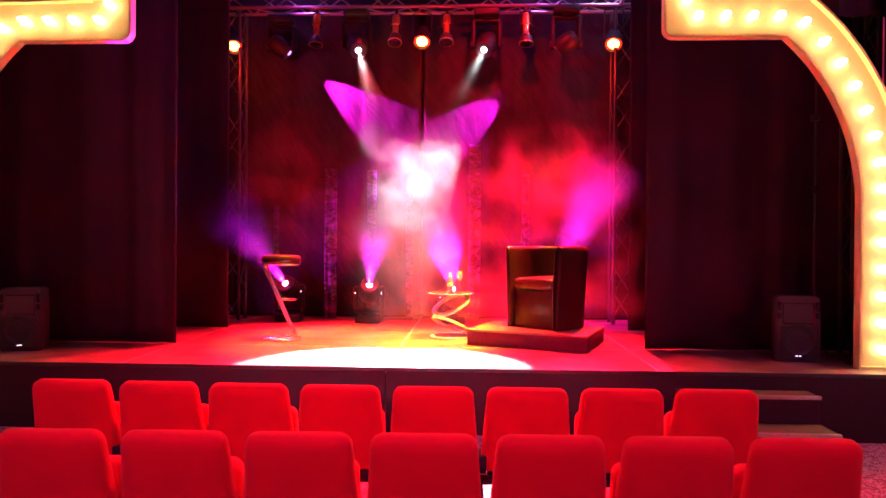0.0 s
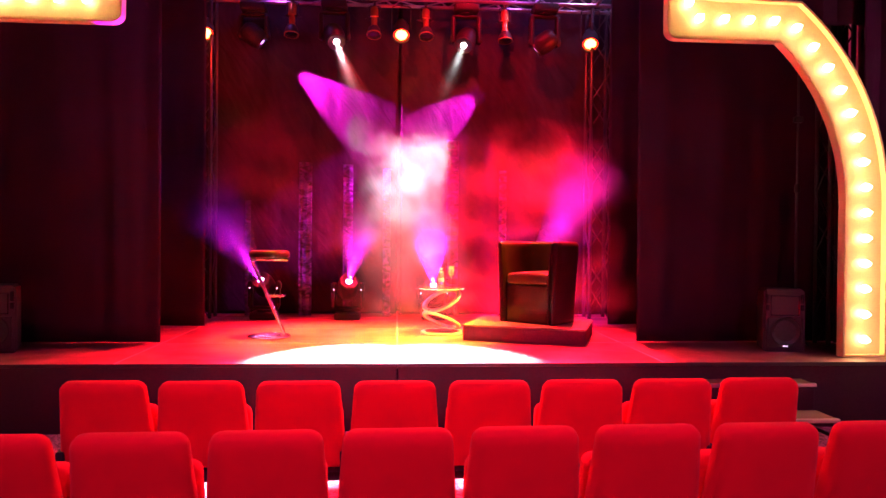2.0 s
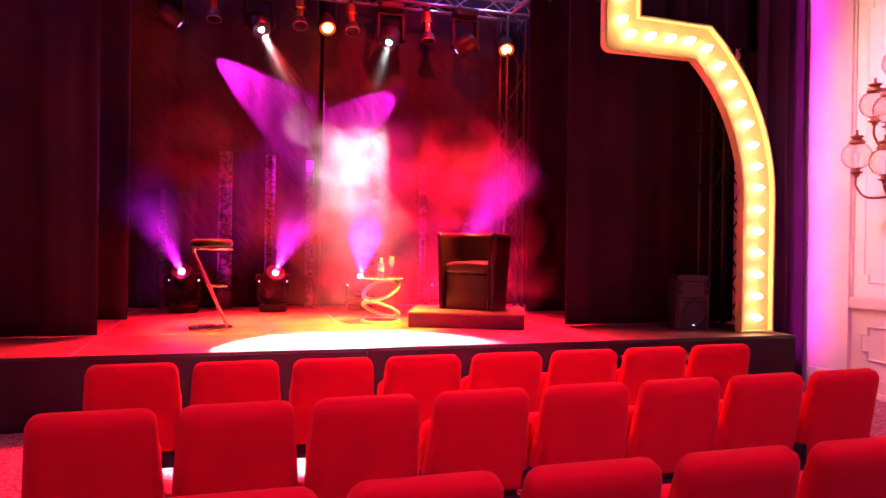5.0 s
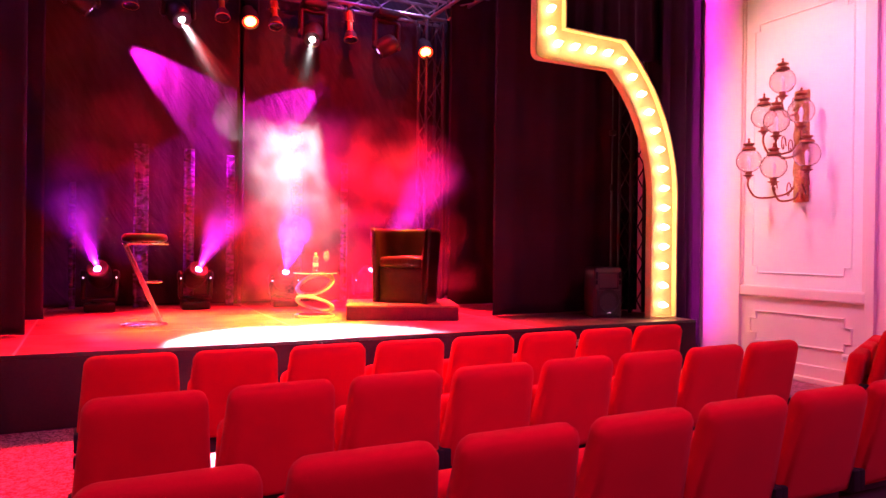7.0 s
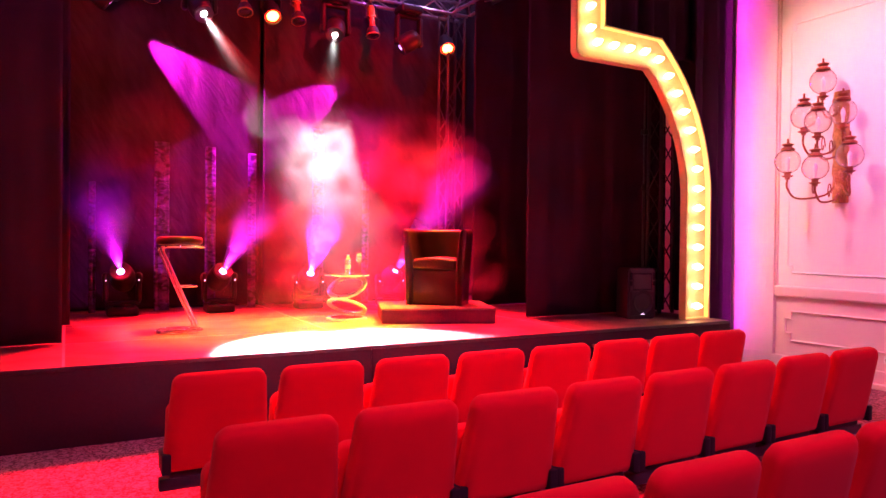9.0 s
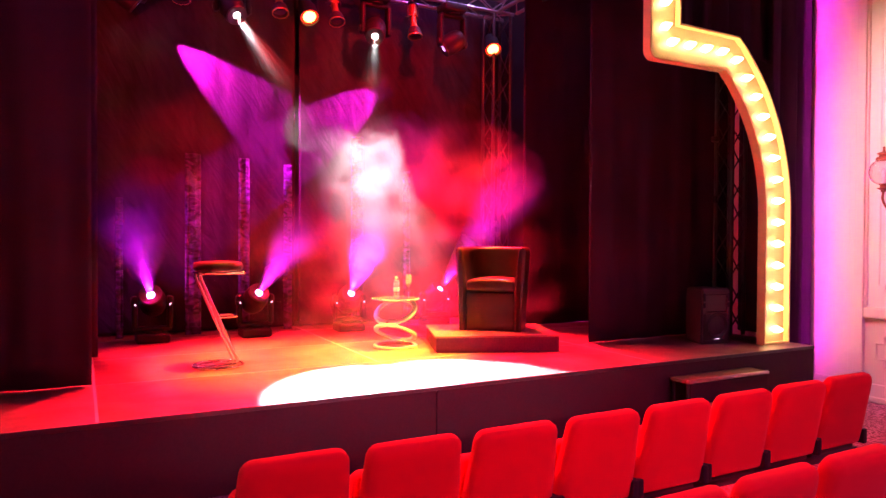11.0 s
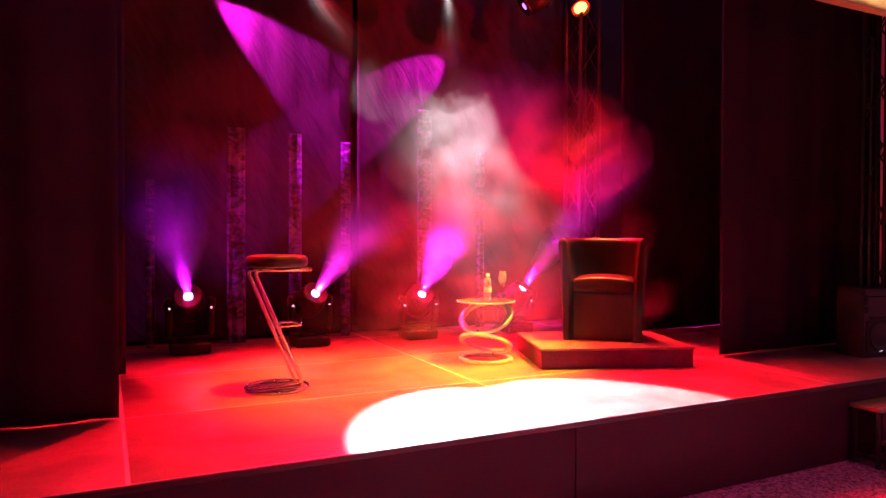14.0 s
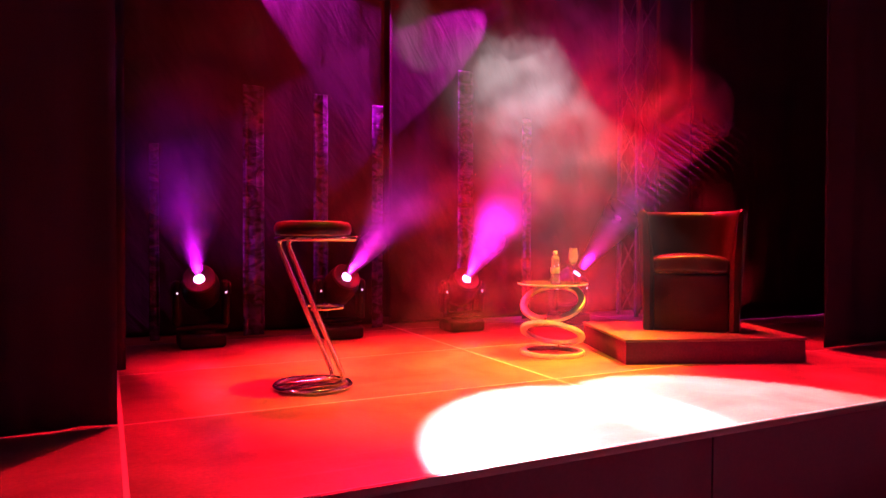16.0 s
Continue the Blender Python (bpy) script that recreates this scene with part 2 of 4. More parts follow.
def deck_material():
    """Worn reddish-brown stage boards: stains, fine grain, pale scuffs, uneven gloss."""
    m, t, b = nodes_of("stage_deck_board")
    n, l = t.nodes, t.links
    co = n.new("ShaderNodeTexCoord")
    info = n.new("ShaderNodeObjectInfo")
    off = n.new("ShaderNodeVectorMath")
    off.operation = "ADD"
    l.new(co.outputs["Object"], off.inputs[0])
    l.new(info.outputs["Random"], off.inputs[1])

    def noise_at(scale, detail, dist=0.0, stretch=(1, 1, 1), turn=0.0):
        mp = n.new("ShaderNodeMapping")
        mp.inputs["Scale"].default_value = stretch
        mp.inputs["Rotation"].default_value = (0, 0, radians(turn))
        l.new(off.outputs[0], mp.inputs["Vector"])
        x = n.new("ShaderNodeTexNoise")
        x.inputs["Scale"].default_value, x.inputs["Detail"].default_value, x.inputs["Distortion"].default_value = scale, detail, dist
        l.new(mp.outputs[0], x.inputs["Vector"])
        return x.outputs["Fac"]

    def between(v, a, c, lo, hi):
        r = n.new("ShaderNodeMapRange")
        r.inputs["From Min"].default_value, r.inputs["From Max"].default_value = a, c
        r.inputs["To Min"].default_value, r.inputs["To Max"].default_value = lo, hi
        l.new(v, r.inputs["Value"])
        return r.outputs[0]

    def mult(u, v, op="MULTIPLY"):
        k = n.new("ShaderNodeMath")
        k.operation = op
        l.new(u, k.inputs[0])
        l.new(v, k.inputs[1])
        return k.outputs[0]

    stain, grain = noise_at(1.7, 7, 0.4), noise_at(70, 3)
    s1, s2 = noise_at(1.2, 5, 0.5, (1, 22, 1), 24), noise_at(1.4, 5, 0.6, (1, 26, 1), -38)
    scuff = mult(between(s1, 0.66, 0.74, 0, 1), between(s2, 0.64, 0.72, 0, 1), "MAXIMUM")
    tone = mult(between(stain, 0.32, 0.68, 0.45, 1.3), between(grain, 0.3, 0.7, 0.88, 1.12))
    base = n.new("ShaderNodeVectorMath")
    base.operation = "SCALE"
    base.inputs[0].default_value = (0.25, 0.125, 0.11)
    l.new(tone, base.inputs["Scale"])
    mix = n.new("ShaderNodeMix")
    mix.data_type = "RGBA"
    l.new(between(scuff, 0, 1, 0, 0.3), mix.inputs[0])
    l.new(base.outputs["Vector"], mix.inputs[6])
    mix.inputs[7].default_value = (0.42, 0.36, 0.34, 1)
    l.new(mix.outputs[2], b.inputs["Base Color"])
    l.new(mult(between(stain, 0.3, 0.7, 0.5, 0.3), between(scuff, 0, 1, 1.0, 1.5)), b.inputs["Roughness"])
    bp = n.new("ShaderNodeBump")
    bp.inputs["Strength"].default_value, bp.inputs["Distance"].default_value = 0.2, 0.003
    l.new(mult(grain, stain, "ADD"), bp.inputs["Height"])
    l.new(bp.outputs["Normal"], b.inputs["Normal"])
    return m


DECK = deck_material()


def haze_material(name, density, toward, scale=1.3, low=0.42, high=0.7, fade=None, radial=False, profile=None, wobble=0.0, across=None):
    """Airborne haze: thin particles that scatter lamp light, patchy as smoke is. toward: the side that it is lit from.
    fade: heights of the object between which it thins out. profile: (height, share) pairs along the object,
    their borders frayed by wobble metres. across: distances from its middle line between which it thins out."""
    m = bpy.data.materials.new(name)
    m.use_nodes = True
    t = m.node_tree
    n, l = t.nodes, t.links
    n.clear()
    out = n.new("ShaderNodeOutputMaterial")
    co = n.new("ShaderNodeTexCoord")
    ns = n.new("ShaderNodeTexNoise")
    ns.inputs["Scale"].default_value, ns.inputs["Detail"].default_value, ns.inputs["Distortion"].default_value = scale, 4, 0.6
    geo = n.new("ShaderNodeNewGeometry")
    l.new(geo.outputs["Position"], ns.inputs["Vector"])
    mr = n.new("ShaderNodeMapRange")
    mr.interpolation_type = "SMOOTHSTEP"
    mr.inputs["From Min"].default_value, mr.inputs["From Max"].default_value = low, high
    mr.inputs["To Min"].default_value, mr.inputs["To Max"].default_value = 0.0, density
    l.new(ns.outputs["Fac"], mr.inputs["Value"])
    fac = mr.outputs[0]
    if fade:
        sp = n.new("ShaderNodeSeparateXYZ")
        l.new(co.outputs["Object"], sp.inputs[0])
        f = n.new("ShaderNodeMapRange")
        f.interpolation_type = "SMOOTHSTEP"
        f.inputs["From Min"].default_value, f.inputs["From Max"].default_value = fade
        f.inputs["To Min"].default_value, f.inputs["To Max"].default_value = 1, 0
        l.new(sp.outputs["Z"], f.inputs["Value"])
        k = n.new("ShaderNodeMath")
        k.operation = "MULTIPLY"
        l.new(fac, k.inputs[0])
        l.new(f.outputs[0], k.inputs[1])
        fac = k.outputs[0]
    if profile:
        far = profile[-1][0]
        sp = n.new("ShaderNodeSeparateXYZ")
        l.new(co.outputs["Object"], sp.inputs[0])
        fray = n.new("ShaderNodeTexNoise")
        fray.inputs["Scale"].default_value, fray.inputs["Detail"].default_value, fray.inputs["Distortion"].default_value = 3.2, 4, 0.9
        l.new(geo.outputs["Position"], fray.inputs["Vector"])
        shift = n.new("ShaderNodeMapRange")
        shift.inputs["To Min"].default_value, shift.inputs["To Max"].default_value = -wobble / far, wobble / far
        l.new(fray.outputs["Fac"], shift.inputs["Value"])
        along = n.new("ShaderNodeMath")
        along.operation = "MULTIPLY_ADD"
        along.inputs[1].default_value = 1 / far
        l.new(sp.outputs["Z"], along.inputs[0])
        l.new(shift.outputs[0], along.inputs[2])
        ramp = n.new("ShaderNodeValToRGB")
        ramp.color_ramp.interpolation = "EASE"
        for i, (z, v) in enumerate(profile):
            e = ramp.color_ramp.elements[i] if i < 2 else ramp.color_ramp.elements.new(z / far)
            e.position, e.color = z / far, (v, v, v, 1)
        l.new(along.outputs[0], ramp.inputs["Fac"])
        k = n.new("ShaderNodeMath")
        k.operation = "MULTIPLY"
        l.new(fac, k.inputs[0])
        l.new(ramp.outputs["Color"], k.inputs[1])
        fac = k.outputs[0]
    if across:
        sx = n.new("ShaderNodeSeparateXYZ")
        l.new(co.outputs["Object"], sx.inputs[0])
        side = n.new("ShaderNodeMath")
        side.operation = "ABSOLUTE"
        l.new(sx.outputs["X"], side.inputs[0])
        f = n.new("ShaderNodeMapRange")
        f.interpolation_type = "SMOOTHSTEP"
        f.inputs["From Min"].default_value, f.inputs["From Max"].default_value = across
        f.inputs["To Min"].default_value, f.inputs["To Max"].default_value = 1, 0
        l.new(side.outputs[0], f.inputs["Value"])
        k = n.new("ShaderNodeMath")
        k.operation = "MULTIPLY"
        l.new(fac, k.inputs[0])
        l.new(f.outputs[0], k.inputs[1])
        fac = k.outputs[0]
    if radial:
        ln = n.new("ShaderNodeVectorMath")
        ln.operation = "LENGTH"
        l.new(co.outputs["Object"], ln.inputs[0])
        f = n.new("ShaderNodeMapRange")
        f.interpolation_type = "SMOOTHSTEP"
        f.inputs["From Min"].default_value, f.inputs["From Max"].default_value = 0.25, 1.0
        f.inputs["To Min"].default_value, f.inputs["To Max"].default_value = 1, 0
        l.new(ln.outputs["Value"], f.inputs["Value"])
        k = n.new("ShaderNodeMath")
        k.operation = "MULTIPLY"
        l.new(fac, k.inputs[0])
        l.new(f.outputs[0], k.inputs[1])
        fac = k.outputs[0]
    tr = n.new("ShaderNodeBsdfTransparent")
    df = n.new("ShaderNodeBsdfDiffuse")
    df.inputs["Color"].default_value = (0.9, 0.9, 0.9, 1)
    if toward:
        w = Vector(toward).normalized()
        c = n.new("ShaderNodeCombineXYZ")
        c.inputs[0].default_value, c.inputs[1].default_value, c.inputs[2].default_value = w
        l.new(c.outputs[0], df.inputs["Normal"])
    else:
        tl = n.new("ShaderNodeBsdfTranslucent")
        tl.inputs["Color"].default_value = (0.9, 0.9, 0.9, 1)
        both = n.new("ShaderNodeMixShader")
        both.inputs[0].default_value = 0.7
        l.new(df.outputs[0], both.inputs[1])
        l.new(tl.outputs[0], both.inputs[2])
        df = both
    mx = n.new("ShaderNodeMixShader")
    l.new(fac, mx.inputs[0])
    l.new(tr.outputs[0], mx.inputs[1])
    l.new(df.outputs[0], mx.inputs[2])
    l.new(mx.outputs[0], out.inputs["Surface"])
    return m


# ---- mesh helpers ----


def part(name, bm, material, parent=None, label="", smooth=True):
    me = bpy.data.meshes.new(name)
    bm.to_mesh(me)
    bm.free()
    if material:
        me.materials.append(material)
    if smooth:
        me.polygons.foreach_set("use_smooth", [True] * len(me.polygons))
        me.set_sharp_from_angle(angle=radians(38))
    ob = new(name, me)
    if parent:
        ob.parent = parent
    return tagged(ob, label)


def thing(name, m, label, category, group="", kind=""):
    ob = new(name)
    ob.empty_display_size = 0.1
    ob.matrix_world = m
    return tagged(ob, label, category, group, kind)


def box(bm, x0, x1, y0, y1, z0, z1, bevel=0.0, seg=2):
    r = bmesh.ops.create_cube(bm, size=1, matrix=Matrix.LocRotScale(((x0 + x1) / 2, (y0 + y1) / 2, (z0 + z1) / 2), None, (x1 - x0, y1 - y0, z1 - z0)))
    if bevel:
        vs = set(r["verts"])
        es = [e for e in bm.edges if e.verts[0] in vs and e.verts[1] in vs]
        bmesh.ops.bevel(bm, geom=es, offset=bevel, segments=seg, profile=0.5, affect="EDGES")
    return bm


def boxed(*a, **k):
    return box(bmesh.new(), *a, **k)


def tube(bm, pts, r, n=8, closed=False):
    """A round bar along points."""
    pts = [Vector(p) for p in pts]
    rings = []
    up = None
    for i, p in enumerate(pts):
        a = pts[i - 1] if (i or closed) else p
        b = pts[(i + 1) % len(pts)] if (i < len(pts) - 1 or closed) else p
        d = (b - a).normalized()
        if up is None:
            up = d.orthogonal().normalized()
        else:
            up = (up - d * up.dot(d)).normalized()
        side = d.cross(up)
        rr = r(i / max(1, len(pts) - 1)) if callable(r) else r
        rings.append([bm.verts.new(p + rr * (math.cos(2 * math.pi * k / n) * up + math.sin(2 * math.pi * k / n) * side)) for k in range(n)])
    m = len(rings)
    for i in range(m if closed else m - 1):
        A, B = rings[i], rings[(i + 1) % m]
        off = 0
        if closed and i == m - 1:
            off = min(range(n), key=lambda o: sum((A[k].co - B[(k + o) % n].co).length for k in range(n)))
        for k in range(n):
            bm.faces.new((A[k], A[(k + 1) % n], B[(k + 1 + off) % n], B[(k + off) % n]))
    if not closed:
        bm.faces.new(rings[0][::-1])
        bm.faces.new(rings[-1])
    return bm


def lathe(bm, prof, n=24, m=None):
    """A turned body from (radius, height) pairs."""
    m = m or Matrix()
    rings = []
    for r, z in prof:
        if r < 1e-5:
            rings.append([bm.verts.new(m @ Vector((0, 0, z)))])
        else:
            rings.append([bm.verts.new(m @ Vector((r * math.cos(2 * math.pi * k / n), r * math.sin(2 * math.pi * k / n), z))) for k in range(n)])
    for A, B in zip(rings, rings[1:]):
        for k in range(n):
            k2 = (k + 1) % n
            if len(A) == 1 and len(B) > 1:
                bm.faces.new((A[0], B[k2], B[k]))
            elif len(B) == 1 and len(A) > 1:
                bm.faces.new((A[k], A[k2], B[0]))
            elif len(A) > 1:
                bm.faces.new((A[k], A[k2], B[k2], B[k]))
    bmesh.ops.recalc_face_normals(bm, faces=bm.faces)
    return bm


def prism(bm, outline, y0, y1):
    """An outline in x and z, made solid between two depths."""
    a = [bm.verts.new((x, y0, z)) for x, z in outline]
    b = [bm.verts.new((x, y1, z)) for x, z in outline]
    bm.faces.new(a)
    bm.faces.new(b[::-1])
    for i in range(len(a)):
        j = (i + 1) % len(a)
        bm.faces.new((a[i], b[i], b[j], a[j]))
    bmesh.ops.recalc_face_normals(bm, faces=bm.faces)
    return bm


# ---- the room ----
WALL_X, LEFT_X, BACK_Y, REAR_Y, CEIL = 4.356, -5.46, 10.3, -4.0, 5.7


def structure(name, bm, material, label, category):
    return tagged(part(name, bm, material, None, "", smooth=False), label, category, kind="structure")


structure("floor", boxed(LEFT_X - 0.2, WALL_X + 0.2, REAR_Y - 0.2, BACK_Y + 0.2, -0.2, 0.0), CARPET, "speckled pink and dark red carpet of the auditorium", "floor")
structure("ceiling", boxed(LEFT_X - 0.2, WALL_X + 0.2, REAR_Y - 0.2, BACK_Y + 0.2, CEIL, CEIL + 0.2), DARK_WALL, "dark ceiling over stage and auditorium", "ceiling")
structure("wall_east", boxed(WALL_X, WALL_X + 0.2, REAR_Y, BACK_Y, 0.0, CEIL), ROSE_PAINT, "pale rose auditorium wall with a white panel", "wall")
structure("wall_west", boxed(LEFT_X - 0.2, LEFT_X, REAR_Y, BACK_Y, 0.0, CEIL), PAINT, "white painted auditorium wall", "wall")
structure("wall_north", boxed(LEFT_X, WALL_X, BACK_Y, BACK_Y + 0.2, 0.0, CEIL), DARK_WALL, "dark wall behind the stage", "wall")
structure("wall_south", boxed(LEFT_X, WALL_X, REAR_Y - 0.2, REAR_Y, 0.0, CEIL), DARK_WALL, "dark rear wall of the auditorium", "wall")


def drape(name, a, b, z0, z1, amp, wave, label, material, seed=0, group="", category="curtain", creases=0.0):
    """A hanging cloth from plan point a to plan point b with vertical folds that open towards the hem."""
    bm = bmesh.new()
    a, b = Vector(a), Vector(b)
    d = b - a
    L = d.length
    nx, nz = max(8, int(L / 0.035)), 110 if creases else 26
    nrm = Vector((d.y, -d.x)).normalized()
    rows = []
    for j in range(nz + 1):
        v = j / nz
        row = []
        for i in range(nx + 1):
            s = L * i / nx
            w = noise.noise(Vector((s * 1.1, v * 0.6, seed * 7.3)))
            ph = 2 * math.pi * s / wave + 2.6 * w + 0.7 * noise.noise(Vector((s * 0.6, v * 2.0, seed * 3.1)))
            off = amp * (1.15 - 0.45 * v) * (math.sin(ph) + 0.35 * math.sin(2.3 * ph + seed))
            off += 0.3 * amp * noise.noise(Vector((s * 7, v * 8, seed)))
            off += creases * noise.noise(Vector((s * 8 + v * 14, v * 46 - s * 9, seed * 2.7)))
            p = a + d * (i / nx) + nrm * off
            row.append(bm.verts.new((p.x, p.y, z0 + (z1 - z0) * v)))
        rows.append(row)
    for r0, r1 in zip(rows, rows[1:]):
        for i in range(nx):
            bm.faces.new((r0[i], r0[i + 1], r1[i + 1], r1[i]))
    ob = part(name, bm, material)
    so = ob.modifiers.new("cloth", "SOLIDIFY")
    so.thickness = 0.006
    return tagged(ob, label, category, group)


LEGS = "black stage legs"
# masking legs either side of the stage
drape("stage_curtain", (-5.25, 7.03), (-2.846, 6.99), STAGE + 0.01, 5.5, 0.013, 0.62, "black wool masking leg hanging to the stage floor", BLACK_CLOTH, 1, LEGS)
drape("stage_curtain", (-5.35, 8.32), (-2.78, 8.30), STAGE + 0.01, 5.5, 0.012, 0.55, "black wool masking leg hanging to the stage floor", BLACK_CLOTH, 2, LEGS)
drape("stage_curtain", (1.885, 7.02), (4.11, 7.03), STAGE + 0.01, 5.5, 0.013, 0.62, "black wool masking leg hanging to the stage floor", BLACK_CLOTH, 3, LEGS)
drape("stage_curtain", (2.05, 8.5), (4.3, 8.5), STAGE + 0.01, 5.5, 0.012, 0.55, "black wool masking leg hanging to the stage floor", BLACK_CLOTH, 4, LEGS)
drape("backdrop_curtain", (-3.3, 9.72), (-0.56, 9.70), STAGE + 0.01, 5.5, 0.003, 0.40, "black backdrop cloth drawn half across behind the stage", BACK_CLOTH, 5, "backdrop cloths", creases=0.0012)
drape("backdrop_curtain", (-0.52, 9.66), (2.6, 9.66), STAGE + 0.01, 5.5, 0.003, 0.40, "black backdrop cloth drawn half across behind the stage", BACK_CLOTH, 6, "backdrop cloths", creases=0.0012)
# house drapes beside the sign
drape("house_curtain", (3.70, 6.22), (4.33, 6.16), 0.02, 5.6, 0.03, 0.25, "black house curtain between sign and wall", BLACK_CLOTH, 7, "house curtains")
drape("house_curtain", (-5.43, 6.16), (-4.80, 6.22), 0.02, 5.6, 0.03, 0.25, "black house curtain between sign and wall", BLACK_CLOTH, 8, "house curtains")
drape("house_curtain", (4.22, 6.25), (4.22, 7.04), STAGE + 0.01, 5.6, 0.015, 0.25, "black house curtain between sign and wall", BLACK_CLOTH, 11, "house curtains")
drape("house_border", (2.05, 6.32), (4.2, 6.32), 3.62, CEIL, 0.025, 0.3, "black border cloth above the lit sign", BLACK_CLOTH, 9, "house curtains")
drape("house_border", (-5.3, 6.32), (-3.15, 6.32), 3.62, CEIL, 0.025, 0.3, "black border cloth above the lit sign", BLACK_CLOTH, 10, "house curtains")

# ---- the stage ----
stage = thing("stage", pose(0, 0, 0), "low stage of dark boards with a black front", "stage", kind="structure")
SX0, SX1 = -4.95, 3.93
part("fascia", boxed(SX0, MID - 0.004, FRONT + 0.004, FRONT + 0.03, 0.0, STAGE - 0.022, 0.004), FASCIA, stage, "matt black stage front")
part("fascia", boxed(MID + 0.004, SX1, FRONT + 0.004, FRONT + 0.03, 0.0, STAGE - 0.022, 0.004), FASCIA, stage, "matt black stage front")
part("side_panel", boxed(SX1 - 0.03, SX1 - 0.004, FRONT + 0.03, 9.4, 0.0, STAGE - 0.022), FASCIA, stage)
part("edge_strip", boxed(SX0, SX1, FRONT - 0.004, FRONT + 0.014, STAGE - 0.03, STAGE + 0.001, 0.003), BLACK_METAL, stage, "worn dark metal edge strip")
XS = [SX0, -2.83, MID, 1.71, SX1]
YS = [FRONT + 0.016, 7.0, 8.17, 9.33, 10.25]
for x0, x1 in zip(XS, XS[1:]):
    for y0, y1 in zip(YS, YS[1:]):
        part("deck_board", boxed(x0 + 0.008, x1 - 0.008, y0 + 0.007, y1 - 0.007, STAGE - 0.04, STAGE, 0.003), DECK, stage)
part("joint_bed", boxed(SX0 + 0.01, SX1 - 0.01, FRONT + 0.02, 10.2, STAGE - 0.05, STAGE - 0.0006), JOINT, stage, "pale joints between the boards")

# ---- the lit sign ----
SIGN_Y = 6.125


def sign_outline(grow=0.0, mirror=False):
    """Outline of the sign's channel: up the inner side, round the bracket and down the outer side."""
    xc, zc, ri, ro = 1.525, 1.95, 1.915 + grow, 2.325 - grow
    pts = []
    pts.append((1.79 + grow, 5.2))
    pts.append((1.79 + grow, 3.46))
    for k in range(1, 6):
        a = math.pi + k * math.pi / 12
        pts.append((1.79 + grow + (0.09) * (1 + math.cos(a)), 3.46 + 0.09 * math.sin(a) + grow * k / 5))
    pts.append((1.88 + grow, 3.37 + grow))
    zi = 3.37 + grow
    a0 = math.asin((zi - zc) / ri)
    for k in range(0, 15):
        a = a0 * (1 - k / 14)
        pts.append((xc + ri * math.cos(a), zc + ri * math.sin(a)))
    pts.append((xc + ri, STAGE + 0.002 + grow))
    pts.append((xc + ro, STAGE + 0.002 + grow))
    zo = 3.735 - grow
    a1 = math.asin((zo - zc) / ro)
    for k in range(0, 17):
        a = a1 * k / 16
        pts.append((xc + ro * math.cos(a), zc + ro * math.sin(a)))
    pts.append((2.19 - grow, 3.75 - grow))
    pts.append((2.19 - grow, 5.2))
    if mirror:
        pts = [(2 * MID + 0.03 - x, z) for x, z in pts]
    return pts


def sign_bulb_line():
    xc, zc, r = 1.525, 1.95, 2.12
    line = [(xc + r, STAGE + 0.16), (xc + r, zc)]
    a1 = math.asin((3.555 - zc) / r)
    line += [(xc + r * math.cos(a1 * k / 20), zc + r * math.sin(a1 * k / 20)) for k in range(1, 21)]
    line += [(1.99, 3.56), (1.99, 5.1)]
    out, want, run = [], 0.0, 0.0
    for (xa, za), (xb, zb) in zip(line, line[1:]):
        d = math.hypot(xb - xa, zb - za)
        while want <= run + d:
            f = (want - run) / d
            out.append((xa + f * (xb - xa), za + f * (zb - za)))
            want += 0.228
        run += d
    return out


def lit_sign(mirror):
    s = thing("marquee_sign", pose(0, 0, 0), "curved cream light-bulb sign with gold rim, all bulbs lit", "sign", "lit signs by the stage")
    part("back_panel", prism(bmesh.new(), sign_outline(0.012, mirror), SIGN_Y + 0.004, SIGN_Y + 0.03), CREAM, s, "cream enamel face")
    outer, inner = sign_outline(0.0, mirror), sign_outline(0.02, mirror)
    bm = bmesh.new()
    n = len(outer)
    rows = [[bm.verts.new((p[0], y, p[1])) for p in o] for o, y in ((outer, SIGN_Y + 0.034), (outer, SIGN_Y - 0.06), (inner, SIGN_Y - 0.06), (inner, SIGN_Y + 0.006))]
    for A, B in zip(rows, rows[1:]):
        for i in range(n):
            j = (i + 1) % n
            bm.faces.new((A[i], A[j], B[j], B[i]))
    bmesh.ops.recalc_face_normals(bm, faces=bm.faces)
    part("rim", bm, GOLD, s, "gold metal rim")
    for x, z in sign_bulb_line():
        x = 2 * MID + 0.03 - x if mirror else x
        b = part("bulb", lathe(bmesh.new(), [(0, -0.135), (0.008, -0.128), (0.018, -0.108), (0.031, -0.075), (0.037, -0.052), (0.034, -0.034), (0.02, -0.014), (0.017, 0.0)], 14, pose(x, SIGN_Y + 0.002, z, -90, 0, 0)), BULB, s, "glowing warm bulb")
    return s


lit_sign(False)
lit_sign(True)

# ---- audience seats ----


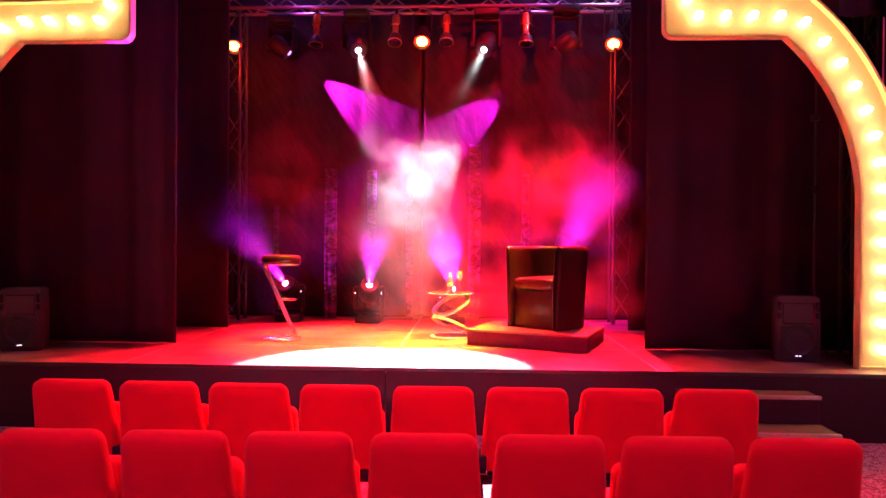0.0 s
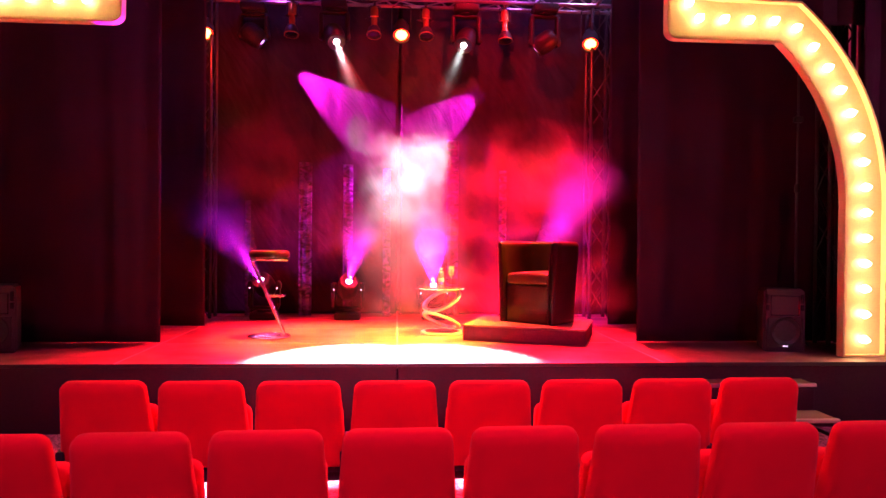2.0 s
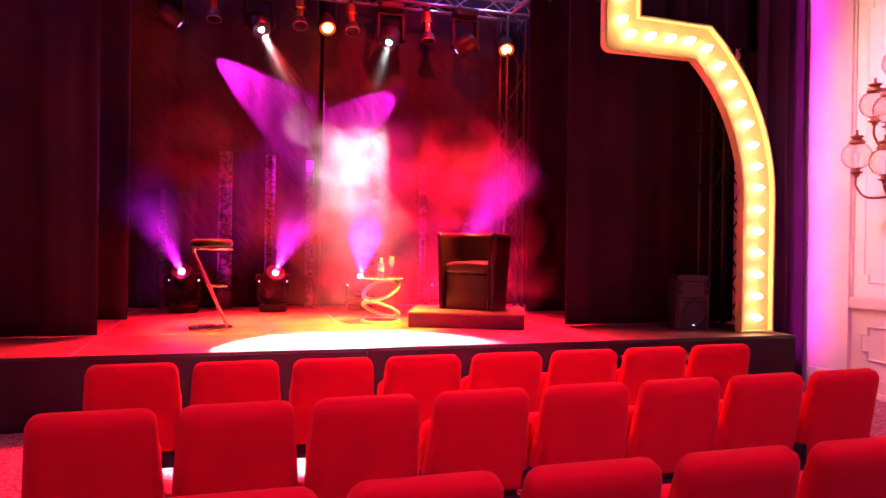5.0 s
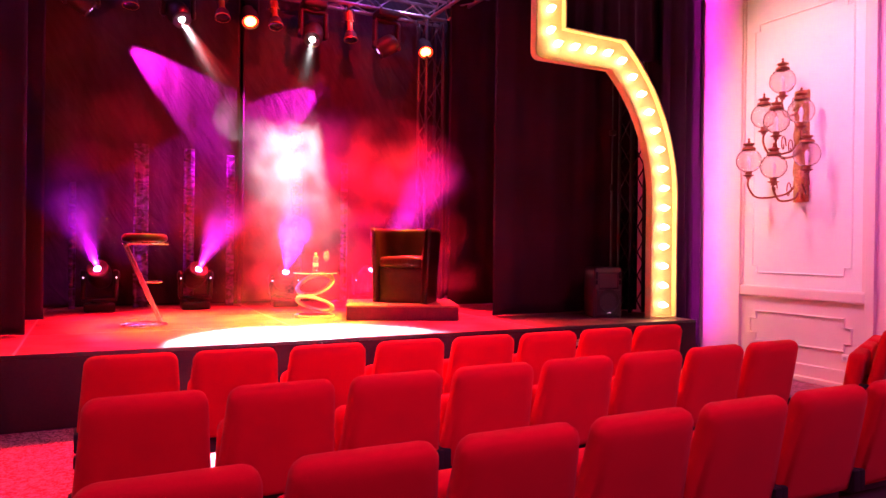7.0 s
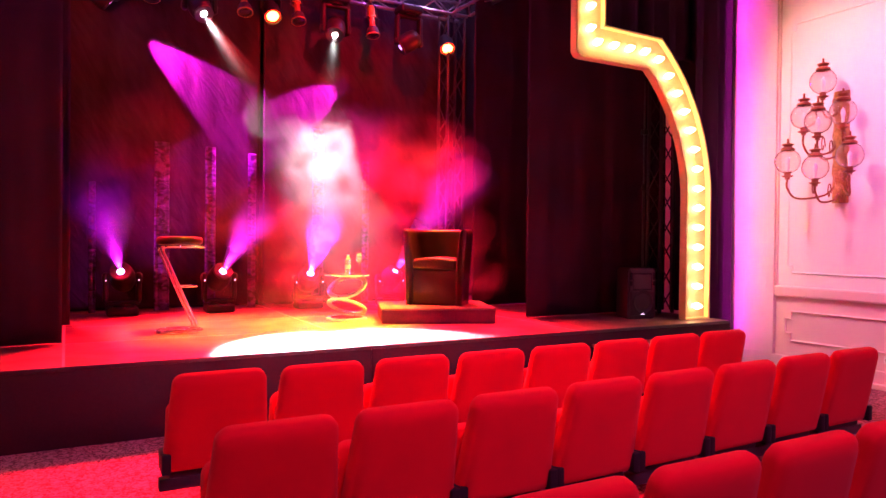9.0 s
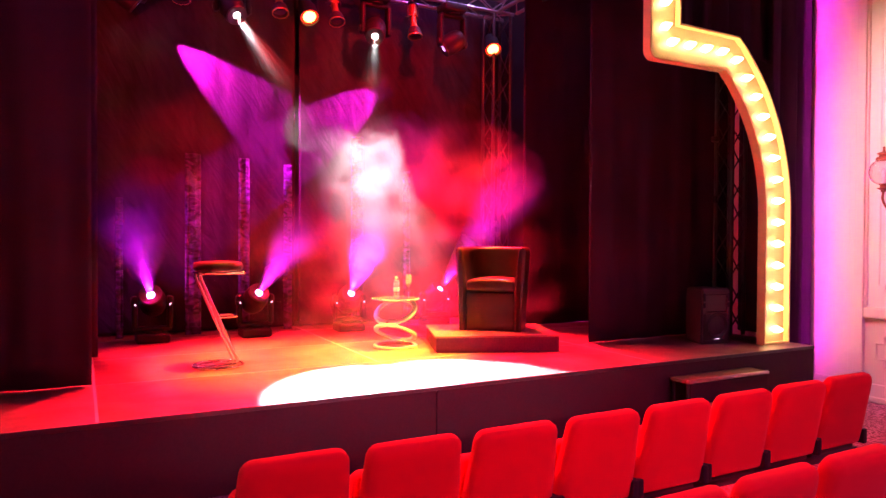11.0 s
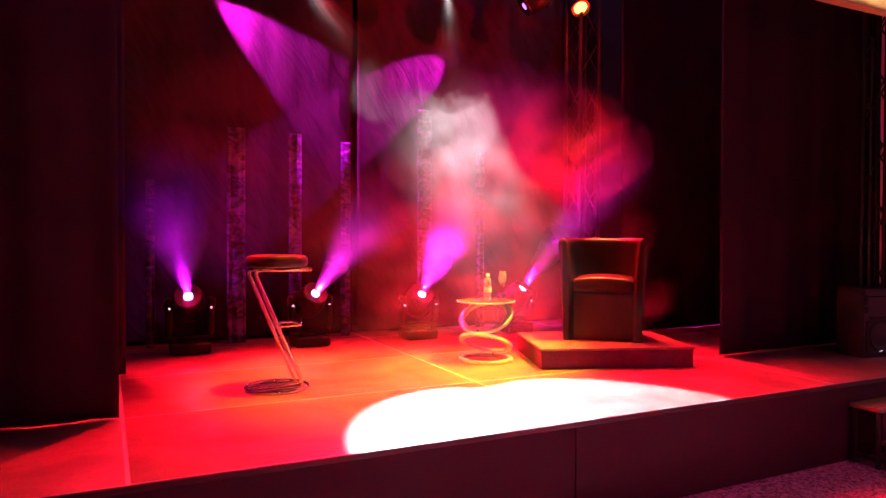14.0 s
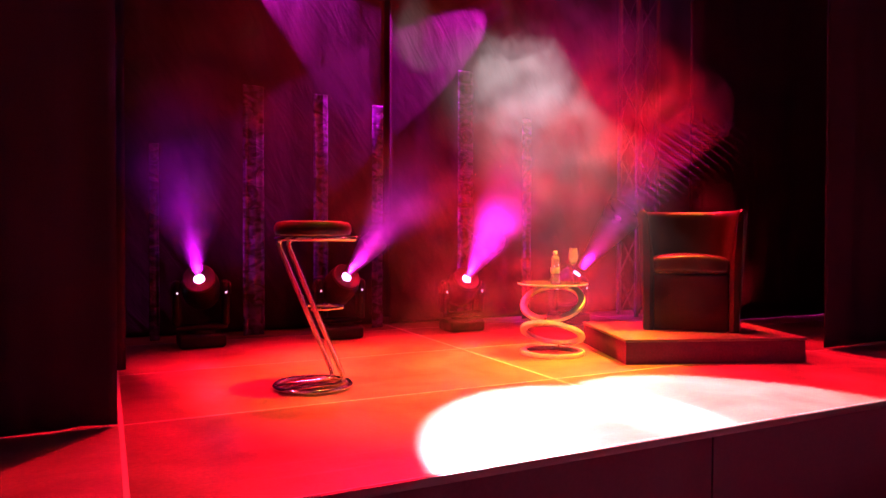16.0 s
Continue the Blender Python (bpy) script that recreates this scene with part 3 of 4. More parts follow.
def pad(bm, w0, w1, h, t, r, bulge=0.012, n=6):
    """An upholstered pad standing on z=0, facing -y: w0 wide below, w1 wide above, soft edges."""
    outline = [(-w0 / 2, 0.0), (w0 / 2, 0.0)]
    rt = r
    for k in range(n + 1):
        a = k * math.pi / 2 / n
        outline.append((w1 / 2 - rt + rt * math.cos(a), h - rt + rt * math.sin(a)))
    for k in range(n + 1):
        a = math.pi / 2 + k * math.pi / 2 / n
        outline.append((-w1 / 2 + rt + rt * math.cos(a), h - rt + rt * math.sin(a)))
    cx, cz = 0, h / 2

    def ring(y, s):
        return [bm.verts.new((x * (1 - s / (w1 / 2)), y, cz + (z - cz) * (1 - s / (h / 2)))) for x, z in outline]
    prof = [(-t / 2 - bulge, 0.06), (-t / 2 - bulge * 0.55, 0.022), (-t / 2 + 0.006, 0.006), (-t / 2 + 0.02, 0.0), (t / 2 - 0.02, 0.0), (t / 2 - 0.006, 0.006), (t / 2 + bulge * 0.55, 0.022), (t / 2 + bulge, 0.06)]
    rings = [ring(y, s) for y, s in prof]
    for A, B in zip(rings, rings[1:]):
        for i in range(len(A)):
            j = (i + 1) % len(A)
            bm.faces.new((A[i], A[j], B[j], B[i]))
    bm.faces.new(rings[0][::-1])
    bm.faces.new(rings[-1])
    bmesh.ops.recalc_face_normals(bm, faces=bm.faces)
    return bm


def theatre_seat():
    s = thing("theatre_seat", pose(0, 0, 0), "red plush tip-up theatre seat with folded cushion", "seat", "theatre seats in rows")
    b = part("backrest", pad(bmesh.new(), 0.524, 0.452, 0.506, 0.07, 0.055), PLUSH, s)
    b.matrix_local = pose(0, 0.10, 0.30, 13, 0, 0)
    c = part("cushion", pad(bmesh.new(), 0.46, 0.455, 0.335, 0.09, 0.05), PLUSH, s, "folded red seat cushion")
    c.matrix_local = pose(0, 0.235, 0.285, 8, 0, 0)
    for sx in (-1, 1):
        part("hinge", boxed(sx * 0.245 - 0.022, sx * 0.245 + 0.022, 0.02, 0.17, 0.30, 0.40, 0.008), BLACK_PLASTIC, s, "black hinge block")
    part("bracket", boxed(-0.22, 0.22, 0.09, 0.15, 0.262, 0.30, 0.004), BLACK_METAL, s, "black steel seat bracket")
    return s


proto = theatre_seat()
PITCH = 0.5255


def seat_row(x0, y0, count, turn=0.0, first=None, pitch=PITCH, sag=0.0):
    """Seats on one beam with legs. x0, y0: middle of the first seat's top edge."""
    base = pose(x0, y0, 0, 0, 0, turn)
    for i in range(count):
        m = base @ pose(i * pitch, -sag * (1 - (2 * i / (count - 1) - 1) ** 2), 0)
        if first is not None and i == 0:
            first.matrix_world = m
        else:
            copy_thing(proto, m)
    beam = thing("seat_beam", base, "black steel beam on short legs under a row of seats", "seat support", "beams under the seat rows")
    L = (count - 1) * pitch
    part("bar", boxed(-0.27, L + 0.27, 0.09, 0.15, 0.20, 0.262, 0.006), BLACK_METAL, beam)
    for k in range((count + 1) // 2):
        x = min(L + 0.1, k * 2 * pitch + 0.26)
        part("leg", boxed(x - 0.025, x + 0.025, 0.095, 0.145, 0.012, 0.20, 0.004), BLACK_METAL, beam)
        part("foot", boxed(x - 0.03, x + 0.03, -0.08, 0.33, 0.0, 0.014, 0.004), BLACK_METAL, beam)


seat_row(-2.143, 4.005, 8, first=proto, sag=0.045)
seat_row(-2.14, 2.955, 8, 1.3, None, 0.5295)
seat_row(-2.15, 1.935, 8)
seat_row(3.02, 3.14, 3, 25)

# ---- haze in the light ----


def beam_haze(eye, way, length, half, shells, density, fade, scale=1.4, low=0.3, high=0.75, start=0.05):
    """Smoke inside one lamp's beam, as nested skins of particles from the lens outwards."""
    way = Vector(way).normalized()
    m = Matrix.Translation(eye) @ way.to_track_quat("Z", "Y").to_matrix().to_4x4()
    bm = bmesh.new()
    for k in range(shells):
        f = (k + 0.7) / shells
        r0, r1 = 0.03 * f, math.tan(radians(half)) * length * f
        zs = [start + (length - start) * i / 10 for i in range(11)]
        prof = [(r0 + (r1 - r0) * z / length, z) for z in zs]
        lathe(bm, prof, 40)
    ob = part("haze", bm, haze_material("haze", density, -way, scale, low, high, fade))
    ob.matrix_world = m
    return tagged(ob, "thin theatrical smoke caught in a lamp beam", "haze", "smoke on stage", "stuff")


for eye, to in WHITE_HEADS:
    beam_haze(eye, Vector(to) - Vector(eye), 3.4, 8.4, 3, 0.006, (0.9, 2.4))
for (eye, way), d, half, far in zip(MOVERS, (0.16, 0.5, 1.0, 0.7), (15, 12, 14, 14), (1.9, 0.9, 0.9, 1.2)):
    beam_haze(eye, way, far, half, 5, d, (0.25 * far, 0.95 * far), 2.2, 0.1, 0.7)
beam_haze((1.22, 9.18, 4.12), (-0.80, 0.16, -0.57), 2.4, 11.0, 3, 0.02, (1.5, 2.4), 2.6, 0.3, 0.65, 0.85)

# ---- more materials ----
LEATHER = mat("dark_brown_leather", (0.032, 0.0025, 0.005), 0.34, vary=0.25, scale=7, bump=0.3, fine=120, spec=0.4)
RISER_SIDE = mat("dark_riser_felt", (0.13, 0.02, 0.055), 0.85, vary=0.3, scale=6, bump=0.2, spec=0.1)
RISER_TOP = mat("riser_board", (0.2, 0.13, 0.1), 0.38, vary=0.3, scale=5, bump=0.1)
TREAD = mat("brown_tread", (0.17, 0.10, 0.06), 0.45, vary=0.3, scale=8, bump=0.2)
BRASS = mat("antique_brass", (0.33, 0.10, 0.06), 0.35, 0.8, vary=0.3, scale=30)
GILT = mat("gilded_wood", (0.42, 0.22, 0.08), 0.4, 0.6, vary=0.4, scale=25, bump=0.8, fine=50)
TABLE_GLASS = mat("smoked_glass_top", (0.10, 0.08, 0.08), 0.06, vary=0.1, scale=20)
PET = glass("clear_plastic", (0.95, 0.95, 1.0), 0.14)
PET.node_tree.nodes["Principled BSDF"].inputs["Transmission Weight"].default_value = 0.82
SATIN = mat("satin_metal", (0.92, 0.9, 0.88), 0.3, 0.35, vary=0.08, scale=10)
LENS_DARK = mat("dark_lens", (0.02, 0.02, 0.025), 0.08, vary=0.1)
WHITE_PLASTIC = mat("white_plastic", (0.78, 0.76, 0.75), 0.4, vary=0.03)
LABEL_PAPER = mat("bottle_label", (0.6, 0.6, 0.66), 0.5, vary=0.2, scale=60)
CLEAR = glass("clear_glass")
FROST = glass("etched_globe_glass", (1.0, 0.9, 0.88), 0.12)
LENS_VIOLET = glow("violet_lens", (0.85, 0.4, 1.0), 24)
LENS_WHITE = glow("white_lens", (1.0, 0.98, 0.96), 40)
LENS_RED = glow("red_lamp_face", (1.0, 0.012, 0.004), 5, 0.02)
LENS_CORE = glow("hot_lamp_core", (1.0, 0.38, 0.08), 10, 0.02)
# warm rig light on the metal put into the barrels' gold colour
GOLD_TONE = mat("gold_toned_barrel", (0.8, 0.45, 0.16), 0.3, 0.9, vary=0.15, scale=15)
LENS_DIM = glow("dim_violet_lens", (0.55, 0.25, 1.0), 3)
LED = glow("status_light", (0.9, 0.6, 1.0), 6)

# ---- stage riser, chair, table, stool ----
riser_m = pose(0.12, 7.16, STAGE, 0, 0, -20.5)
riser = thing("stage_riser", riser_m, "low rectangular riser with dark sides under the armchair", "platform")
part("side", boxed(0.0, 1.23, 0.0, 0.9, 0.0, 0.145, 0.006), RISER_SIDE, riser, "dark felt-covered sides")
part("top_board", boxed(-0.008, 1.238, -0.008, 0.908, 0.145, 0.165, 0.005), RISER_TOP, riser, "worn brown top board")
CHAIR_Z = STAGE + 0.165


def tub_wall(bm, half, depth, h, thick, flare):
    """The wrap-round arms and back of a tub chair, open to -y."""
    path = []
    r = half
    straight = depth - half
    for k in range(7):
        path.append(((-half, -depth / 2 + straight * k / 6), (-1, 0)))
    cy = -depth / 2 + straight
    for k in range(1, 18):
        a = math.pi - math.pi * k / 18
        # a squarer turn than a half circle
        p = 0.72
        cx, sy = math.cos(a), math.sin(a)
        path.append(((half * math.copysign(abs(cx) ** p, cx), cy + half * sy ** p), (cx, sy)))
    for k in range(6, -1, -1):
        path.append(((half, -depth / 2 + straight * k / 6), (1, 0)))
    prof = [(0.0, 0.0), (0.0, 0.1), (-flare * 0.5, h * 0.55), (-flare, h - 0.05)]
    for k in range(7):
        a = math.pi * k / 6
        prof.append((-flare + thick / 2 - math.cos(a) * thick / 2, h - 0.05 + 0.05 * math.sin(a)))
    prof += [(thick - flare, h - 0.08), (thick, h * 0.55), (thick, 0.0)]
    rows = []
    for (x, y), (nx, ny) in path:
        rows.append([bm.verts.new((x - nx * o, y - ny * o, z)) for o, z in prof])
    # rounded front ends of the arms
    for at, side in ((0, -1), (len(rows), 1)):
        cap = []
        for o, z in prof:
            oo = thick / 2 - flare * 0.4 + (o - thick / 2 + flare * 0.4) * 0.5
            cap.append(bm.verts.new((side * (half - oo), -depth / 2 - 0.022, z - (0.02 if z > h - 0.08 else 0.0))))
        rows.insert(at, cap)
    for A, B in zip(rows, rows[1:]):
        for i in range(len(prof) - 1):
            bm.faces.new((A[i], A[i + 1], B[i + 1], B[i]))
        bm.faces.new((A[-1], A[0], B[0], B[-1]))
    bm.faces.new(rows[0])
    bm.faces.new(rows[-1][::-1])
    bmesh.ops.recalc_face_normals(bm, faces=bm.faces)
    return bm


def pillow(x0, x1, y0, y1, z0, z1):
    """A soft seat cushion: a box cut fine and rounded at the edges."""
    bm = boxed(x0, x1, y0, y1, z0, z1, 0.042, 4)
    long_edges = [e for e in bm.edges if e.calc_length() > 0.2]
    bmesh.ops.subdivide_edges(bm, edges=long_edges, cuts=7, use_grid_fill=True)
    return bm


chair = thing("armchair", pose(1.005, 7.50, CHAIR_Z, 0, 0, -42), "dark brown leather tub armchair standing on the riser", "armchair")
part("shell", tub_wall(bmesh.new(), 0.322, 0.64, 0.855, 0.072, 0.042), LEATHER, chair, "wrap-round leather arms and back")
part("front_panel", boxed(-0.25, 0.25, -0.305, -0.25, 0.0, 0.40, 0.012), LEATHER, chair)
cush = part("seat_cushion", pillow(-0.256, 0.256, -0.325, 0.21, 0.395, 0.515), LEATHER, chair, "plump leather seat cushion")
for v in cush.data.vertices:
    if v.co.z > 0.45:
        v.co.z += 0.022 * (1 - (v.co.x / 0.25) ** 2)

table = thing("side_table", pose(-0.065, 7.71, STAGE), "round metal side table on a zigzag of tilted rings", "side table")
part("tabletop", lathe(bmesh.new(), [(0, 0.486), (0.225, 0.486), (0.238, 0.490), (0.24, 0.495), (0.236, 0.500), (0.0, 0.500)], 48), TABLE_GLASS, table, "thin smoked glass round top")
bm = bmesh.new()
tube(bm, [(0.2405 * math.cos(a), 0.2405 * math.sin(a), 0.4945) for a in [2 * math.pi * k / 64 for k in range(64)]], 0.0045, 6, True)
part("top_rim", bm, SATIN, table, "bright metal rim")


def flat_ring(r, wide, thick, n=56):
    bm = bmesh.new()
    prof = [(r - wide / 2, -thick / 2), (r + wide / 2 - 0.004, -thick / 2), (r + wide / 2, 0), (r + wide / 2 - 0.004, thick / 2), (r - wide / 2, thick / 2), (r - wide / 2, -thick / 2)]
    lathe(bm, prof, n)
    bmesh.ops.remove_doubles(bm, verts=bm.verts, dist=1e-5)
    return bm


TURN_T = 40
for name, z, tilt in (("base_ring", 0.014, 0), ("middle_ring", 0.145, 27), ("upper_ring", 0.365, -31)):
    part(name, flat_ring(0.205, 0.048, 0.026), SATIN, table).matrix_local = pose(0.0, 0, z, 0, 0, TURN_T) @ pose(0, 0, 0, 0, tilt, 0)
for x, z0, z1 in ((0.19, 0.02, 0.065), (-0.185, 0.225, 0.275), (0.185, 0.455, 0.488)):
    c = pose(0, 0, 0, 0, 0, TURN_T) @ Vector((x, 0, 0))
    part("joint", lathe(bmesh.new(), [(0, z0), (0.012, z0), (0.012, z1), (0, z1)], 12, Matrix.Translation((c.x, c.y, 0))), CHROME, table)
TOP = STAGE + 0.5
bottle = thing("water_bottle", pose(-0.075, 7.665, TOP), "clear plastic water bottle with white cap on the table", "bottle")
part("body", lathe(bmesh.new(), [(0, 0.002), (0.028, 0.0), (0.032, 0.008), (0.032, 0.03), (0.030, 0.034), (0.032, 0.038), (0.030, 0.05), (0.032, 0.055), (0.032, 0.13), (0.029, 0.145), (0.032, 0.155), (0.03, 0.17), (0.018, 0.195), (0.013, 0.202), (0.013, 0.21), (0, 0.21)], 24), PET, bottle)
part("label", lathe(bmesh.new(), [(0.0328, 0.07), (0.0332, 0.072), (0.0332, 0.108), (0.0328, 0.11)], 24), LABEL_PAPER, bottle, "pale paper label")
part("cap", lathe(bmesh.new(), [(0, 0.205), (0.0145, 0.205), (0.0145, 0.224), (0, 0.226)], 16), WHITE_PLASTIC, bottle, "white screw cap")
flute = thing("champagne_glass", pose(0.03, 7.60, TOP), "empty clear champagne glass standing on the table", "glass")
part("bowl", lathe(bmesh.new(), [(0.0, 0.125), (0.012, 0.128), (0.026, 0.15), (0.033, 0.18), (0.032, 0.21), (0.026, 0.245), (0.0245, 0.245), (0.030, 0.21), (0.031, 0.18), (0.024, 0.152), (0.0, 0.132)], 24), PET, flute)
part("stem", lathe(bmesh.new(), [(0.006, 0.005), (0.0035, 0.02), (0.0035, 0.11), (0.008, 0.126)], 12), CLEAR, flute)
part("foot", lathe(bmesh.new(), [(0, 0.0), (0.032, 0.0), (0.031, 0.003), (0.006, 0.006), (0, 0.006)], 24), CLEAR, flute)

stool = thing("bar_stool", pose(-1.875, 7.38, STAGE, 0, 0, 8), "chrome bar stool with Z-shaped tube frame and dark round seat", "bar stool")
part("seat", lathe(bmesh.new(), [(0, 0.825), (0.17, 0.825), (0.198, 0.832), (0.207, 0.852), (0.205, 0.88), (0.192, 0.898), (0.15, 0.906), (0, 0.908)], 40), LEATHER, stool, "dark padded round seat")
bm = bmesh.new()
tube(bm, [(0.195 * math.cos(a), 0.195 * math.sin(a), 0.812) for a in [2 * math.pi * k / 48 for k in range(48)]], 0.012, 10, True)
part("seat_ring", bm, CHROME, stool, "chrome ring under the seat")
bm = bmesh.new()
tube(bm, [(0.205 * math.cos(a), 0.205 * math.sin(a), 0.014) for a in [2 * math.pi * k / 56 for k in range(56)]], 0.0135, 10, True)
part("base_ring", bm, CHROME, stool, "chrome ring on the floor")


def bend(points, r, n=5):
    """Points with rounded corners."""
    pts = [Vector(p) for p in points]
    out = [pts[0]]
    for a, b, c in zip(pts, pts[1:], pts[2:]):
        u, v = (a - b).normalized(), (c - b).normalized()
        for k in range(n + 1):
            f = k / n
            out.append((b + u * r) * (1 - f) ** 2 + b * 2 * f * (1 - f) + (b + v * r) * f ** 2)
    out.append(pts[-1])
    return out


for sy in (-1, 1):
    y = sy * 0.068
    bm = bmesh.new()
    tube(bm, bend([(0.19, y * 2.0, 0.81), (-0.185, y, 0.812), (0.165, y, 0.016), (-0.2, y * 0.7, 0.015)], 0.06), 0.015, 10)
    part("leg_tube", bm, CHROME, stool, "bent chrome tube")
bm = bmesh.new()
tube(bm, bend([(-0.03, -0.05, 0.43), (0.01, -0.11, 0.435), (0.14, -0.09, 0.435), (0.16, 0.0, 0.435), (0.14, 0.09, 0.435), (0.01, 0.11, 0.435), (-0.03, 0.05, 0.43)], 0.03), 0.009, 8)
part("footrest", bm, CHROME, stool, "chrome footrest loop")

# ---- loudspeakers ----
CHARCOAL = mat("charcoal_plastic", (0.055, 0.036, 0.045), 0.55, vary=0.15, scale=15, bump=0.3, fine=250)
GRILLE = mat("perforated_grille", (0.035, 0.024, 0.03), 0.5, vary=0.5, scale=60, bump=0.6, fine=300)


def loudspeaker(m):
    s = thing("loudspeaker", m, "black plastic stage loudspeaker standing on the floor", "loudspeaker", "loudspeakers at the stage edge")
    bm = bmesh.new()
    outline = [(-0.185, 0), (0.185, 0), (0.185, 0.42), (0.175, 0.57), (-0.175, 0.57), (-0.185, 0.42)]
    prism(bm, outline, -0.16, 0.17)
    for v in bm.verts:
        if v.co.y > 0:
            v.co.x *= 0.72
    bmesh.ops.bevel(bm, geom=list(bm.edges), offset=0.018, segments=2, affect="EDGES")
    part("cabinet", bm, CHARCOAL, s)
    bm = bmesh.new()
    box(bm, -0.15, 0.15, -0.172, -0.158, 0.04, 0.31, 0.012)
    part("grille", bm, GRILLE, s, "perforated black grille")
    part("woofer", lathe(bmesh.new(), [(0.0, -0.006), (0.04, 0.004), (0.05, -0.004), (0.115, 0.014), (0.125, 0.02), (0.135, 0.012)], 32, pose(0, -0.164, 0.19, 90, 0, 0)), BLACK_METAL, s)
    bm = bmesh.new()
    rows = []
    for k, (w, h, y) in enumerate([(0.125, 0.09, -0.166), (0.09, 0.06, -0.14), (0.05, 0.035, -0.11), (0.03, 0.02, -0.08)]):
        rows.append([bm.verts.new((sx * w, y, 0.42 + sz * h)) for sx, sz in ((-1, -1), (1, -1), (1, 1), (-1, 1))])
    for A, B in zip(rows, rows[1:]):
        for i in range(4):
            bm.faces.new((A[i], A[(i + 1) % 4], B[(i + 1) % 4], B[i]))
    bm.faces.new(rows[-1])
    bmesh.ops.recalc_face_normals(bm, faces=bm.faces)
    h = part("horn", bm, LENS_DARK, s, "dark horn mouth")
    part("horn_frame", boxed(-0.105, 0.105, -0.176, -0.16, 0.318, 0.33, 0.004), CHARCOAL, s)
    for sx in (-1, 1):
        for z in (0.44, 0.375):
            part("port", boxed(sx * 0.15 - 0.014, sx * 0.15 + 0.014, -0.168, -0.157, z, z + 0.05 + 0.03 * (z > 0.4), 0.004), LENS_DARK, s, "bass port slot")
    part("badge", boxed(-0.022, 0.022, -0.178, -0.168, 0.055, 0.072, 0.003), LED, s, "small lit badge")
    return s


loudspeaker(pose(3.10, 6.53, STAGE, 0, 0, -9) @ Matrix.Diagonal((1.04, 1, 1.04, 1)))
loudspeaker(pose(-4.10, 6.53, STAGE, 0, 0, 12) @ Matrix.Diagonal((1.04, 1, 1.04, 1)))

# ---- thin stand beside the loudspeaker ----
stand = thing("light_stand", pose(3.34, 6.64, STAGE), "thin dark telescopic stand with a clamp behind the loudspeaker", "stand")
bm = bmesh.new()
tube(bm, [(0, 0, 0.12), (0, 0, 1.6)], 0.016, 8)
part("lower_tube", bm, BLACK_METAL, stand)
bm = bmesh.new()
tube(bm, [(0, 0, 1.55), (0, 0, 2.85)], 0.012, 8)
part("upper_tube", bm, DARKENED_ALU, stand)
part("collar", lathe(bmesh.new(), [(0, 1.52), (0.026, 1.52), (0.028, 1.56), (0.022, 1.6), (0, 1.6)], 14), BLACK_PLASTIC, stand)
part("clamp", boxed(-0.04, 0.04, -0.03, 0.03, 2.2, 2.26, 0.008), BLACK_METAL, stand)
for k in range(3):
    a = 2 * math.pi * k / 3 + 0.4
    bm = bmesh.new()
    tube(bm, [(0, 0, 0.22), (0.19 * math.cos(a), 0.19 * math.sin(a), 0.008)], 0.009, 6)
    part("leg", bm, BLACK_METAL, stand)

# ---- steps up to the stage ----
steps = thing("stage_steps", pose(1.84, 0, 0), "two-tread portable stage steps with metal nosings", "steps")
STEP_W = 1.06
for y0, y1, z in ((5.61, 5.83, 0.42), (5.30, 5.60, 0.205)):
    t = part("tread", boxed(0.0, STEP_W, y0, y1, z - 0.03, z, 0.004), TREAD, steps, "brown wooden tread")
    part("nosing", boxed(-0.004, STEP_W + 0.004, y0 - 0.01, y0 + 0.022, z - 0.024, z + 0.004, 0.003), ALU, t, "bright metal nosing")
part("riser_panel", boxed(0.02, STEP_W - 0.02, 5.602, 5.62, 0.21, 0.388), FASCIA, steps, "black panel between the treads")
for x in (0.02, STEP_W - 0.02):
    for y, z in ((5.63, 0.39), (5.80, 0.39), (5.32, 0.175)):
        part("post", boxed(x - 0.013, x + 0.013, y - 0.013, y + 0.013, 0.0, z, 0.003), BLACK_METAL, steps)
    part("rail", boxed(x - 0.012, x + 0.012, 5.30, 5.82, 0.05, 0.075, 0.003), BLACK_METAL, steps)

# ---- trusses ----


def truss(a, b, size, label, bay=0.42, material=None, name="lighting_truss"):
    """A square lattice truss from a to b."""
    material = material or ALU
    a, b = Vector(a), Vector(b)
    d = b - a
    L = d.length
    m = Matrix.Translation(a) @ d.to_track_quat("Z", "Y").to_matrix().to_4x4()
    s = thing(name, m, label, "truss", "lighting trusses")
    h = size / 2
    cs = [(-h, -h), (h, -h), (h, h), (-h, h)]
    for x, y in cs:
        bm = bmesh.new()
        tube(bm, [(x, y, 0), (x, y, L)], 0.024, 8)
        part("chord", bm, material, s)
    n = max(2, round(L / bay))
    for i in range(4):
        p, q = cs[i], cs[(i + 1) % 4]
        for k in range(n):
            z0, z1 = L * k / n, L * (k + 1) / n
            u, v = (p, q) if k % 2 else (q, p)
            bm = bmesh.new()
            tube(bm, [(u[0], u[1], z0), (v[0], v[1], z1)], 0.0095, 6)
            part("brace", bm, material, s)
    return s


